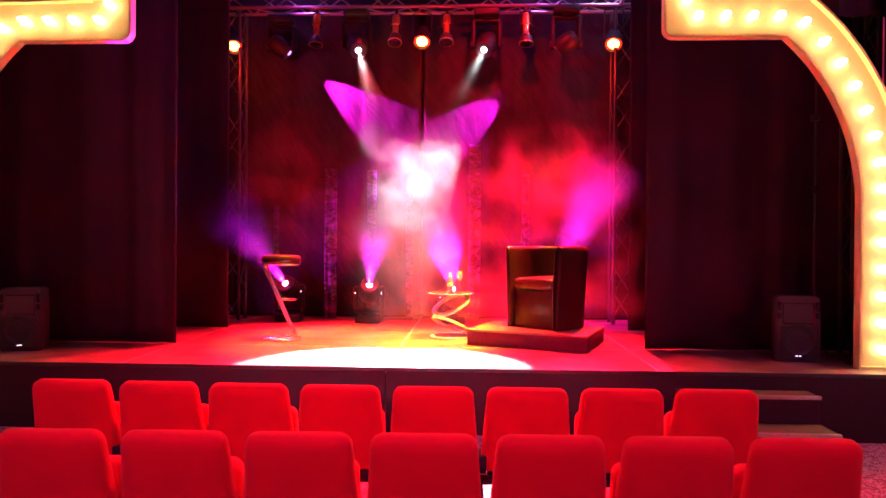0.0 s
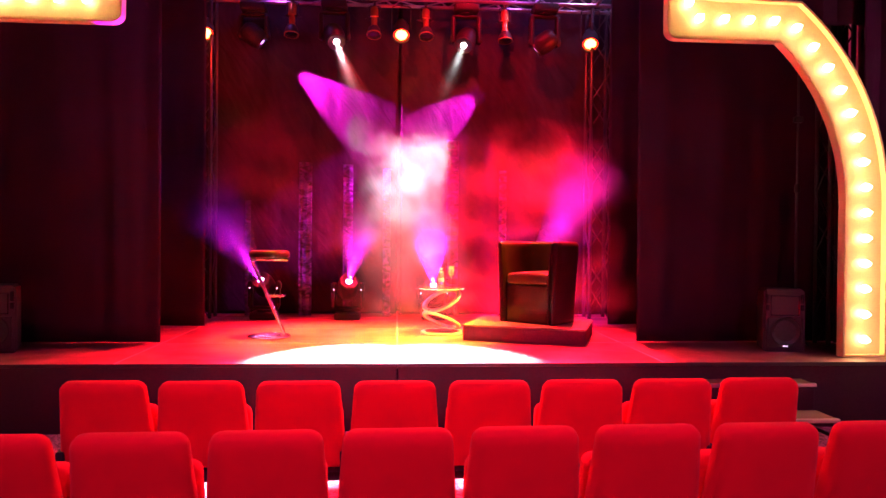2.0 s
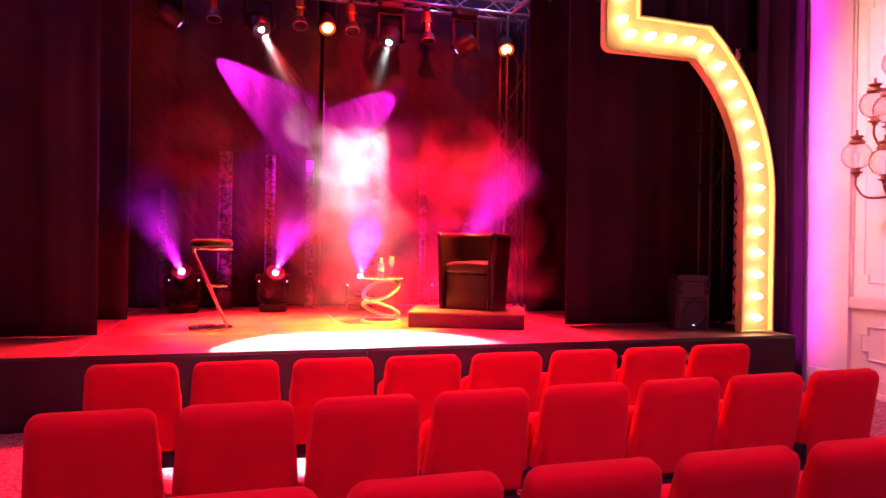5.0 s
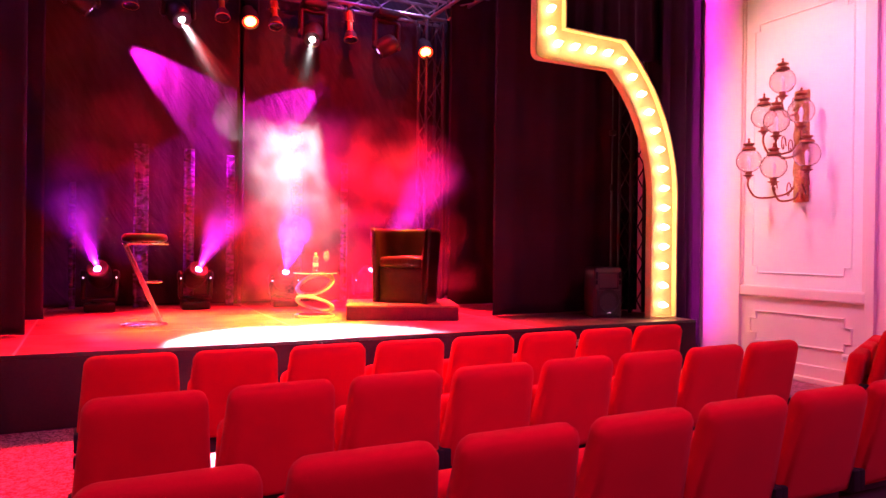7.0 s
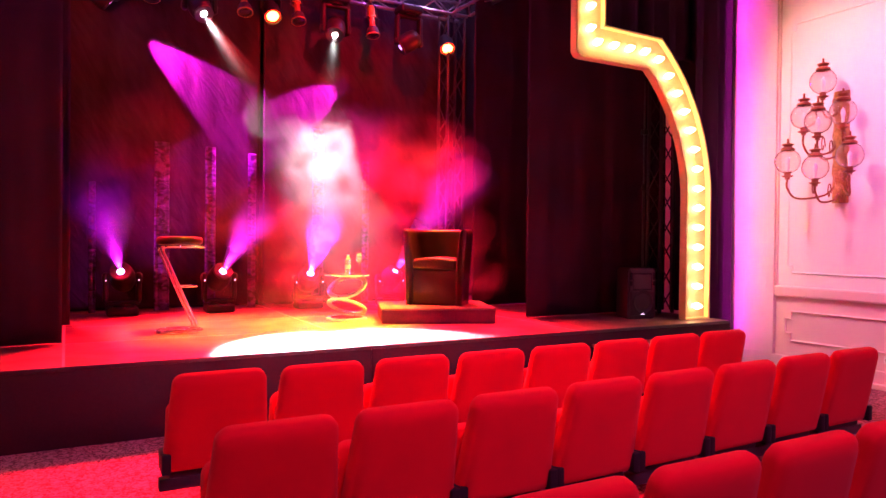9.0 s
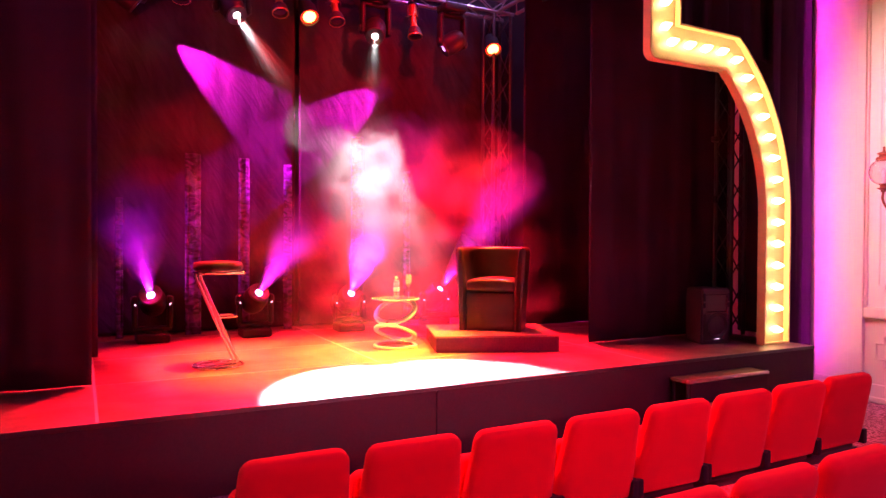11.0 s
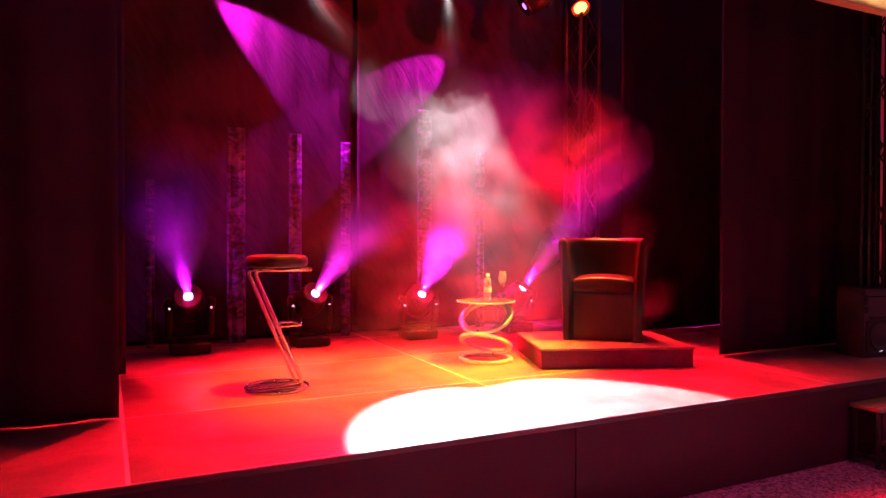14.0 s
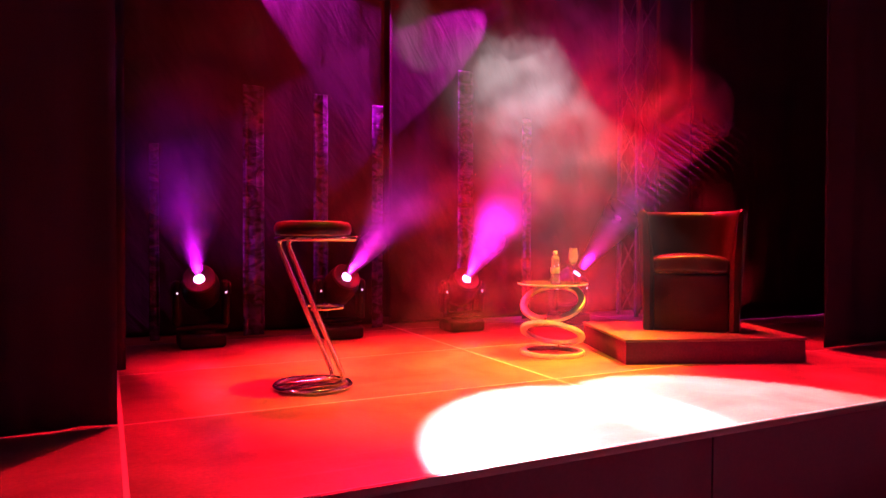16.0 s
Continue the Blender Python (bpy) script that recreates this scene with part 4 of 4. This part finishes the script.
truss((-3.22, 9.3, 4.86), (2.32, 9.3, 4.86), 0.27, "aluminium lattice truss carrying the stage lamps", 0.36)
truss((-3.09, 9.3, STAGE), (-3.09, 9.3, 4.70), 0.27, "upright aluminium truss tower at the stage side", 0.42, DARKENED_ALU)
truss((2.14, 9.3, STAGE), (2.14, 9.3, 4.70), 0.27, "upright aluminium truss tower at the stage side", 0.42, DARKENED_ALU)
truss((2.19, 9.1, 4.86), (2.19, 7.5, 4.86), 0.27, "aluminium lattice truss running forward at the stage side", 0.36)
truss((3.86, 6.86, STAGE), (3.86, 6.86, 4.3), 0.22, "dark truss tower behind the lit sign", 0.32, BLACK_METAL)
truss((-4.93, 6.86, STAGE), (-4.93, 6.86, 4.3), 0.22, "dark truss tower behind the lit sign", 0.32, BLACK_METAL)

# ---- stage lamps ----


def aim(way):
    return Vector(way).normalized().to_track_quat("Z", "Y").to_matrix().to_4x4()


def moving_head(m, head_at, way, lens, hanging, label):
    """A yoke lamp. m: the base's pose, z towards the head. way: where the lens looks, in the base's axes."""
    s = thing("moving_head_lamp", m, label, "stage lamp", "moving head lamps")
    part("base", boxed(-0.165, 0.165, -0.135, 0.135, 0.0, 0.10, 0.025, 3), BLACK_PLASTIC, s)
    part("turntable", lathe(bmesh.new(), [(0, 0.098), (0.10, 0.098), (0.10, 0.125), (0, 0.125)], 24), BLACK_PLASTIC, s)
    yoke = bmesh.new()
    box(yoke, -0.185, 0.185, -0.05, 0.05, 0.122, 0.165, 0.015)
    part("yoke_bridge", yoke, BLACK_PLASTIC, s)
    for sx in (-1, 1):
        arm = part("yoke_arm", boxed(sx * 0.172 - 0.028, sx * 0.172 + 0.028, -0.058, 0.058, 0.15, head_at + 0.06, 0.022, 3), BLACK_PLASTIC, s)
        part("pivot_cap", lathe(bmesh.new(), [(0, 0.0), (0.045, 0.0), (0.04, 0.012), (0, 0.016)], 20, pose(sx * 0.2, 0, head_at, 0, sx * 90, 0)), BLACK_METAL, arm)
    hm = Matrix.Translation((0, 0, head_at)) @ aim(way)
    part("head", lathe(bmesh.new(), [(0, -0.17), (0.07, -0.168), (0.11, -0.14), (0.132, -0.08), (0.138, 0.0), (0.134, 0.07), (0.118, 0.12), (0.112, 0.135), (0.085, 0.137), (0.075, 0.128)], 32, hm), BLACK_PLASTIC, s, "round black lamp head")
    part("front_ring", lathe(bmesh.new(), [(0.039, 0.126), (0.116, 0.128), (0.118, 0.142), (0.11, 0.15), (0.07, 0.146), (0.039, 0.138)], 32, hm), BLACK_METAL, s)
    part("lens", lathe(bmesh.new(), [(0, 0.148), (0.024, 0.146), (0.037, 0.140), (0.039, 0.126)], 28, hm), lens, s, "glowing lens")
    if not hanging:
        for sx in (-1, 1):
            part("status_light", lathe(bmesh.new(), [(0, -0.007), (0.006, -0.004), (0.007, 0), (0.006, 0.004), (0, 0.007)], 8, Matrix.Translation((sx * 0.172, -0.06, head_at - 0.03))), LED, s, "tiny lit status light")
    if hanging:
        for sx in (-1, 1):
            bm = bmesh.new()
            box(bm, sx * 0.09 - 0.02, sx * 0.09 + 0.02, -0.025, 0.025, -0.05, 0.002, 0.006)
            part("clamp", bm, BLACK_METAL, s)
    return s


for (x, y, z), way in MOVERS:
    w = Vector(way).normalized()
    hy, hz = y - w.y * 0.16, z - w.z * 0.16
    moving_head(pose(x - w.x * 0.16, hy, STAGE), hz - STAGE, w, LENS_VIOLET, False, "black moving head lamp on the stage floor, shining violet")
# hanging heads: the base's z axis points down
HUNG = [(e, Vector(t) - Vector(e), LENS_WHITE, "moving head lamp hanging from the truss, shining white") for e, t in WHITE_HEADS]
HUNG += [(e, Vector(w), LENS_DIM, "moving head lamp hanging from the truss, dimly violet") for e, w in (((-2.345, 9.49, 4.19), (0.795, 0.10, -0.598)), ((1.235, 9.21, 4.115), (-0.775, 0.255, -0.578)))]
for e, w, lens, label in HUNG:
    w = w.normalized()
    c = Vector(e) - w * 0.17
    base = pose(c.x, c.y, 4.70, 180, 0, 0)
    moving_head(base, 4.70 - c.z, base.to_3x3().inverted() @ w, lens, True, label)


def par_can(at, target):
    """A short can lamp under the truss. at: the middle of its face."""
    w = (Vector(target) - Vector(at)).normalized()
    s = thing("par_lamp", Matrix.Translation(at), "red-glowing par can lamp hanging from the truss", "stage lamp", "par can lamps")
    hm = aim(w)
    part("can", lathe(bmesh.new(), [(0.0, -0.31), (0.05, -0.305), (0.075, -0.27), (0.08, -0.20), (0.105, -0.17), (0.11, -0.01), (0.116, 0.0), (0.106, 0.002), (0.10, -0.02)], 28, hm), BLACK_METAL, s)
    part("lamp_face", lathe(bmesh.new(), [(0, -0.012), (0.06, -0.02), (0.102, -0.035)], 28, hm), LENS_RED, s, "glowing red lamp face")
    part("lamp_core", lathe(bmesh.new(), [(0, 0.004), (0.04, 0.0), (0.072, -0.012), (0.076, -0.02)], 20, hm), LENS_CORE, s, "hot orange lamp core")
    top = 4.73 - at[2]
    c = hm @ Vector((0, 0, -0.15))
    for sx in (-1, 1):
        bm = bmesh.new()
        tube(bm, bend([(c.x + sx * 0.125, c.y, c.z), (c.x + sx * 0.125, c.y, top - 0.06), (c.x, c.y, top - 0.04)], 0.03), 0.008, 6)
        part("bracket", bm, BLACK_METAL, s)
    part("clamp", boxed(c.x - 0.02, c.x + 0.02, c.y - 0.03, c.y + 0.03, top - 0.05, top + 0.03, 0.006), BLACK_METAL, s)
    return s


for at, to in (((-3.02, 9.12, 4.19), (-2.5, 6.8, 1.4)), ((-0.523, 9.2, 4.26), (-0.5, 6.8, 1.2)), ((1.97, 9.12, 4.19), (1.4, 6.8, 1.4))):
    par_can(at, to)


def profile_lamp(x, tilt):
    """A slim spotlight that points down, with its yoke and shutter handles."""
    s = thing("profile_spotlight", pose(x, 9.26, 4.5, tilt, 0, 0), "slim unlit profile spotlight hanging from the truss", "stage lamp", "profile spotlights")
    part("barrel", lathe(bmesh.new(), [(0, 0.17), (0.04, 0.165), (0.052, 0.13), (0.052, 0.02), (0.06, 0.018), (0.06, -0.004), (0.04, -0.01), (0.038, -0.12), (0.05, -0.135), (0.05, -0.15)], 24), GOLD_TONE, s, "gold-toned metal barrel")
    part("lens_hood", lathe(bmesh.new(), [(0.05, -0.145), (0.072, -0.17), (0.088, -0.22), (0.09, -0.275), (0.084, -0.275), (0.08, -0.22)], 24), BLACK_METAL, s, "black lens hood")
    part("hood_ring", lathe(bmesh.new(), [(0.084, -0.262), (0.095, -0.262), (0.095, -0.275), (0.084, -0.275), (0.084, -0.262)], 24), GOLD_TONE, s)
    part("gate_plate", boxed(-0.075, 0.075, -0.03, 0.03, -0.012, 0.004, 0.003), BLACK_METAL, s, "black shutter gate")
    part("lens", lathe(bmesh.new(), [(0, -0.235), (0.05, -0.238), (0.074, -0.245)], 24), LENS_DARK, s, "dark lens")
    for sx in (-1, 1):
        bm = bmesh.new()
        tube(bm, bend([(sx * 0.075, 0, 0.0), (sx * 0.075, 0.0, 0.19), (0, 0, 0.20)], 0.03), 0.007, 6)
        part("bracket", bm, BLACK_METAL, s)
        bm = bmesh.new()
        tube(bm, [(sx * 0.05, 0, -0.02), (sx * 0.12, -0.01, -0.02)], 0.005, 6)
        part("shutter_handle", bm, BLACK_METAL, s)
    part("clamp", boxed(-0.018, 0.018, -0.03, 0.03, 0.19, 0.26, 0.006), BLACK_METAL, s)
    return s


for x, tilt in ((-1.945, -12), (-0.88, -22), (-0.20, -22), (0.85, -12)):
    profile_lamp(x, tilt)

# ---- small white panel lamp over the front of the stage ----
panel = thing("panel_lamp", pose(0.53, 4.97, 3.42), "small white panel lamp hanging on a thin rod", "stage lamp")
part("housing", boxed(-0.06, 0.06, -0.04, 0.04, 0.0, 0.09, 0.01), BLACK_METAL, panel)
part("diffuser", boxed(-0.052, 0.052, -0.047, -0.041, -0.004, 0.082, 0.002), LENS_WHITE, panel, "bright white diffuser")
bm = bmesh.new()
tube(bm, [(0, 0, 0.088), (0, 0, CEIL - 3.42)], 0.008, 6)
part("rod", bm, BLACK_METAL, panel)

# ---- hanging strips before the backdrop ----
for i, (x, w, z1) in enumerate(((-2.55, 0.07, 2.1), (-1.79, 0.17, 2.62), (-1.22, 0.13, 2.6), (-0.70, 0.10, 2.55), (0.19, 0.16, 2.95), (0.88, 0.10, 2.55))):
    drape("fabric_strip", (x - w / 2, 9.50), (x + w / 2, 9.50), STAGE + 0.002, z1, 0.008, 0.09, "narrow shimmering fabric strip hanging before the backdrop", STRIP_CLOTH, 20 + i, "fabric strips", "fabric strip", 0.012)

# ---- wall mouldings and sconce ----
W = WALL_X


def moulding(name, y0, y1, z0, z1, proud, label, bevel=0.006):
    return structure(name, boxed(W - proud, W - 0.0005, y0, y1, z0, z1, bevel), ROSE_PAINT, label, "moulding")


moulding("trim", 5.56, 5.655, 0.19, 5.4, 0.05, "pale rose vertical pilaster strip on the wall")
moulding("trim", 4.03, 4.12, 0.19, 5.4, 0.05, "pale rose vertical pilaster strip on the wall")
moulding("trim", 5.655, 5.726, 0.19, 5.4, 0.03, "narrow pale rose bead beside the pilaster")
moulding("trim", 4.12, 5.56, 0.86, 0.98, 0.05, "pale rose dado rail along the wall", 0.02)
moulding("trim", 5.535, 5.56, 0.98, 5.4, 0.03, "pale rose panel frame on the wall")
moulding("trim", 4.12, 4.16, 0.98, 5.4, 0.03, "pale rose panel frame on the wall")
moulding("baseboard", 3.0, 6.1, 0.0, 0.19, 0.03, "pale rose skirting board along the wall", 0.01)
moulding("baseboard", 4.03, 5.74, 0.0, 0.06, 0.05, "stepped foot of the skirting board", 0.01)
structure("wall_panel", boxed(W - 0.006, W - 0.0005, 4.16, 5.535, 0.98, 5.4), PAINT, "white panel field behind the wall lamp", "wall panel")


def bead(pts, r=0.011, label="thin white panel bead"):
    bm = bmesh.new()
    tube(bm, [(W - 0.008, y, z) for y, z in pts], r, 8, True)
    return structure("trim", bm, ROSE_PAINT if pts[0][1] < 0.9 else PAINT, label, "moulding")


bead([(5.42, 1.21), (5.42, 3.84), (5.36, 3.84), (5.36, 3.92), (4.35, 3.92), (4.35, 3.84), (4.28, 3.84), (4.28, 1.21), (4.35, 1.21), (4.35, 1.13), (5.36, 1.13), (5.36, 1.21)])
bead([(5.44, 0.45), (5.44, 0.61), (5.36, 0.61), (5.36, 0.695), (4.34, 0.70), (4.34, 0.61), (4.27, 0.61), (4.27, 0.45), (4.34, 0.45), (4.34, 0.375), (5.36, 0.365), (5.36, 0.45)])

outlet = thing("wall_socket", pose(W - 0.03, 4.27, 0.31), "white double wall socket above the skirting board", "socket")
part("plate", boxed(-0.012, 0.03, -0.075, 0.075, -0.04, 0.04, 0.005), WHITE_PLASTIC, outlet)
for y in (-0.036, 0.036):
    part("socket_hole", lathe(bmesh.new(), [(0.0, 0.0), (0.017, 0.0), (0.019, 0.002)], 16, pose(-0.0135, y, 0, 0, -90, 0)), JOINT, outlet, "pale grey socket recess")

sconce = thing("wall_sconce", pose(W, 4.77, 0), "antique brass wall sconce with seven etched glass globes, unlit", "wall lamp")
back = part("backplate", boxed(-0.03, 0.0, -0.03, 0.13, 1.89, 3.07, 0.01), GILT, sconce, "carved gilt back board")
bm = bmesh.new()
rings = []
for k in range(49):
    z = 1.89 + 1.17 * k / 48
    row = []
    for a in range(15):
        q = math.pi * a / 14
        swell = 1 + 0.35 * noise.noise(Vector((3 * math.cos(q), 3 * math.sin(q), z * 14))) + 0.18 * math.sin(z * 34 + 2 * q)
        row.append(bm.verts.new((-0.028 - 0.055 * math.sin(q) * swell, 0.05 + 0.078 * math.cos(q) * (0.85 + 0.15 * swell), z)))
    rings.append(row)
for A, B in zip(rings, rings[1:]):
    for a in range(14):
        bm.faces.new((A[a], A[a + 1], B[a + 1], B[a]))
bm.faces.new(rings[0])
bm.faces.new(rings[-1][::-1])
bmesh.ops.recalc_face_normals(bm, faces=bm.faces)
part("carving", bm, GILT, back, "gnarled gilt carving")
GLOBES = [((-0.41, 0.392), 2.336, 1.97), ((-0.46, 0.05), 2.239, 1.92), ((-0.31, -0.213), 2.347, 1.99),
          ((-0.37, 0.243), 2.795, 2.42), ((-0.42, 0.056), 2.714, 2.37), ((-0.25, -0.101), 2.803, 2.45), ((-0.26, 0.11), 3.151, 2.82)]
for (gx, gy), gz, zr in GLOBES:
    m = Matrix.Translation((gx, gy, gz)) @ Matrix.Scale(1.1, 4)
    arm = bmesh.new()
    pts = [(-0.05, 0.05 + gy * 0.12, zr + 0.10), (-0.06 + gx * 0.25, gy * 0.35, zr), (gx * 0.8, gy * 0.85, zr - 0.03), (gx, gy, zr + 0.08), (gx, gy, gz - 0.19)]
    cur = []
    P4 = [Vector(p) for p in pts]
    for i in range(len(P4) - 1):
        p0, p1, p2, p3 = P4[max(0, i - 1)], P4[i], P4[i + 1], P4[min(len(P4) - 1, i + 2)]
        for k in range(6):
            f = k / 6
            cur.append(0.5 * (2 * p1 + (p2 - p0) * f + (2 * p0 - 5 * p1 + 4 * p2 - p3) * f * f + (3 * p1 - p0 - 3 * p2 + p3) * f ** 3))
    cur.append(P4[-1])
    tube(arm, cur, 0.011, 8)
    arm_ob = part("arm", arm, BRASS, sconce, "curved brass arm")
    sc = bmesh.new()
    c0 = Vector((gx * 0.55, gy * 0.55, zr + 0.07))
    tube(sc, [c0 + Vector((math.cos(a) * r * 0.8, math.cos(a) * r * 0.3, math.sin(a) * r)) for a, r in [(0.45 * k, 0.115 * (1 - k / 17)) for k in range(16)]], 0.006, 6)
    part("scroll", sc, BRASS, arm_ob)
    part("cup", lathe(bmesh.new(), [(0, -0.18), (0.025, -0.175), (0.02, -0.16), (0.05, -0.145), (0.052, -0.14), (0.028, -0.135), (0.03, -0.105), (0, -0.10)], 20, m), BRASS, sconce, "brass candle cup")
    globe = part("globe", lathe(bmesh.new(), [(0.045, -0.108), (0.085, -0.085), (0.112, -0.04), (0.118, 0.0), (0.110, 0.045), (0.085, 0.085), (0.05, 0.105),
                                            (0.047, 0.102), (0.081, 0.082), (0.106, 0.044), (0.114, 0.0), (0.108, -0.039), (0.081, -0.081), (0.043, -0.103), (0.045, -0.108)], 28, m), FROST, sconce, "etched glass globe")
    globe.visible_shadow = False
    part("bulb", lathe(bmesh.new(), [(0, -0.10), (0.014, -0.095), (0.014, -0.05), (0.022, -0.02), (0.016, 0.02), (0, 0.045)], 14, m), WHITE_PLASTIC, sconce, "unlit candle bulb")
    part("cap", lathe(bmesh.new(), [(0.05, 0.10), (0.066, 0.108), (0.06, 0.125), (0.034, 0.14), (0.04, 0.152), (0.055, 0.16), (0.05, 0.168), (0.014, 0.176), (0.008, 0.20), (0.012, 0.212), (0, 0.225)], 20, m), BRASS, sconce, "brass cap with finial")

# ---- smoke ----


def puff(at, rx, ry, rz, density, toward, scale=1.6, low=0.38, high=0.68, turn=0, tilt=0):
    """A drifting bank of stage smoke, a bulging veil that thins out to nothing at its rim."""
    bm = bmesh.new()
    n, rings = 32, 10
    centre = bm.verts.new((0, -1, 0))
    prev = None
    for j in range(1, rings + 1):
        r = j / rings
        ring = [bm.verts.new((r * math.cos(2 * math.pi * k / n), -math.sqrt(max(0, 1 - r * r)) + 0.25 * noise.noise(Vector((3 * r * math.cos(2 * math.pi * k / n) + at[0], at[1], 3 * r * math.sin(2 * math.pi * k / n))))
                              , r * math.sin(2 * math.pi * k / n))) for k in range(n)]
        for k in range(n):
            if prev:
                bm.faces.new((prev[k], prev[(k + 1) % n], ring[(k + 1) % n], ring[k]))
            else:
                bm.faces.new((centre, ring[(k + 1) % n], ring[k]))
        prev = ring
    for v in bm.verts:
        v.co.y = (v.co.y + 0.5)
    ob = part("haze", bm, haze_material("haze", density, toward, scale, low, high, None, True))
    ob.matrix_world = pose(*at, tilt, 0, turn) @ Matrix.Diagonal((rx, ry, rz, 1))
    return tagged(ob, "drifting theatrical smoke lit by the stage lamps", "haze", "smoke on stage", "stuff")


# red banks at chair height and low over the floor
for x, y, z, rx, rz, d in ((1.0, 8.35, 2.5, 1.1, 0.7, 0.08), (1.15, 8.05, 2.3, 1.0, 0.6, 0.065), (0.75, 8.6, 2.1, 1.2, 0.8, 0.08), (-0.95, 8.45, 1.6, 0.8, 0.8, 0.02), (0.3, 8.4, 1.6, 1.2, 0.9, 0.09),
                           (0.5, 8.75, 1.05, 1.4, 0.6, 0.20), (0.55, 8.45, 1.0, 1.4, 0.65, 0.20), (0.2, 8.2, 0.85, 1.4, 0.5, 0.12), (1.3, 8.3, 0.9, 0.9, 0.5, 0.10), (-0.6, 8.6, 0.9, 0.9, 0.45, 0.035), (-1.7, 8.5, 2.2, 1.3, 1.3, 0.009), (-2.0, 8.2, 1.7, 1.0, 1.2, 0.006), (1.5, 7.9, 0.9, 0.9, 0.5, 0.07), (-0.4, 8.3, 1.35, 0.8, 0.7, 0.06), (-0.1, 8.6, 1.9, 0.9, 0.8, 0.05), (1.65, 8.35, 1.25, 0.75, 0.85, 0.08), (1.45, 8.7, 1.9, 0.8, 0.8, 0.05)):
    puff((x, y, z), rx, 0.25, rz, d, None, 1.8, 0.25, 0.8, 0, 38)
# thin even smoke over the stage
for k in range(3):
    puff((0.1, 7.8 + 0.4 * k, 1.75), 1.9, 0.12, 1.35, 0.003, None, 0.9, 0.2, 0.85)


def smoke_sheet(x, y, z, wide, high, density, profile, across, wobble, bulge):
    """A hanging curtain of smoke, seen only where lamps shine through it."""
    bm = bmesh.new()
    n, rows = 16, []
    for j in range(n + 1):
        rows.append([bm.verts.new((wide * (i / n - 0.5), bulge * noise.noise(Vector((2 * i / n + y * 3, 2 * j / n, x))), high * j / n)) for i in range(n + 1)])
    for A, B in zip(rows, rows[1:]):
        for i in range(n):
            bm.faces.new((A[i], A[i + 1], B[i + 1], B[i]))
    ob = part("haze", bm, haze_material("haze", density, None, 3.2, 0.32, 0.64, None, False, profile, wobble, across))
    ob.matrix_world = pose(x, y, z)
    return tagged(ob, "drifting theatrical smoke lit by the stage lamps", "haze", "smoke on stage", "stuff")


# white bank where the two beams cross
for k in range(15):
    smoke_sheet(-0.16 - 0.018 * k, 8.1 - 0.11 * k, 0.62, 2.4, 2.5, 0.0036,
                [(0.0, 0.1), (0.8, 0.18), (1.3, 0.5), (1.65, 1.0), (2.02, 1.0), (2.14, 0.0)], (0.15, 0.75), 0.4, 0.06)


def beam_veils(eye, way, near, far, count, half, density, low=0.25, high=0.75):
    """Smoke hanging in a beam: soft veils across it, lit through by the lamp behind them."""
    w = Vector(way).normalized()
    turn = w.to_track_quat("-Y", "Z").to_matrix().to_4x4()
    for k in range(count):
        s = near + (far - near) * k / (count - 1)
        r = 0.05 + 1.5 * s * math.tan(radians(half))
        thin = 1.0 - 0.9 * max(0.0, k / (count - 1) - 0.35) / 0.65
        at = Vector(eye) + w * s
        ob = puff(at, r, 0.06, r, min(0.9, density * s * thin), None, 2.6, low, high)
        ob.matrix_world = Matrix.Translation(at) @ turn @ Matrix.Diagonal((r, 0.06, r, 1))


beam_veils(*MOVERS[0], 0.25, 1.6, 20, 13, 0.002)
beam_veils(*MOVERS[1], 0.2, 1.1, 14, 12, 0.016)
beam_veils(*MOVERS[2], 0.2, 0.9, 14, 15, 0.20)
beam_veils(*MOVERS[3], 0.25, 1.8, 26, 14, 0.03, 0.25, 0.62)
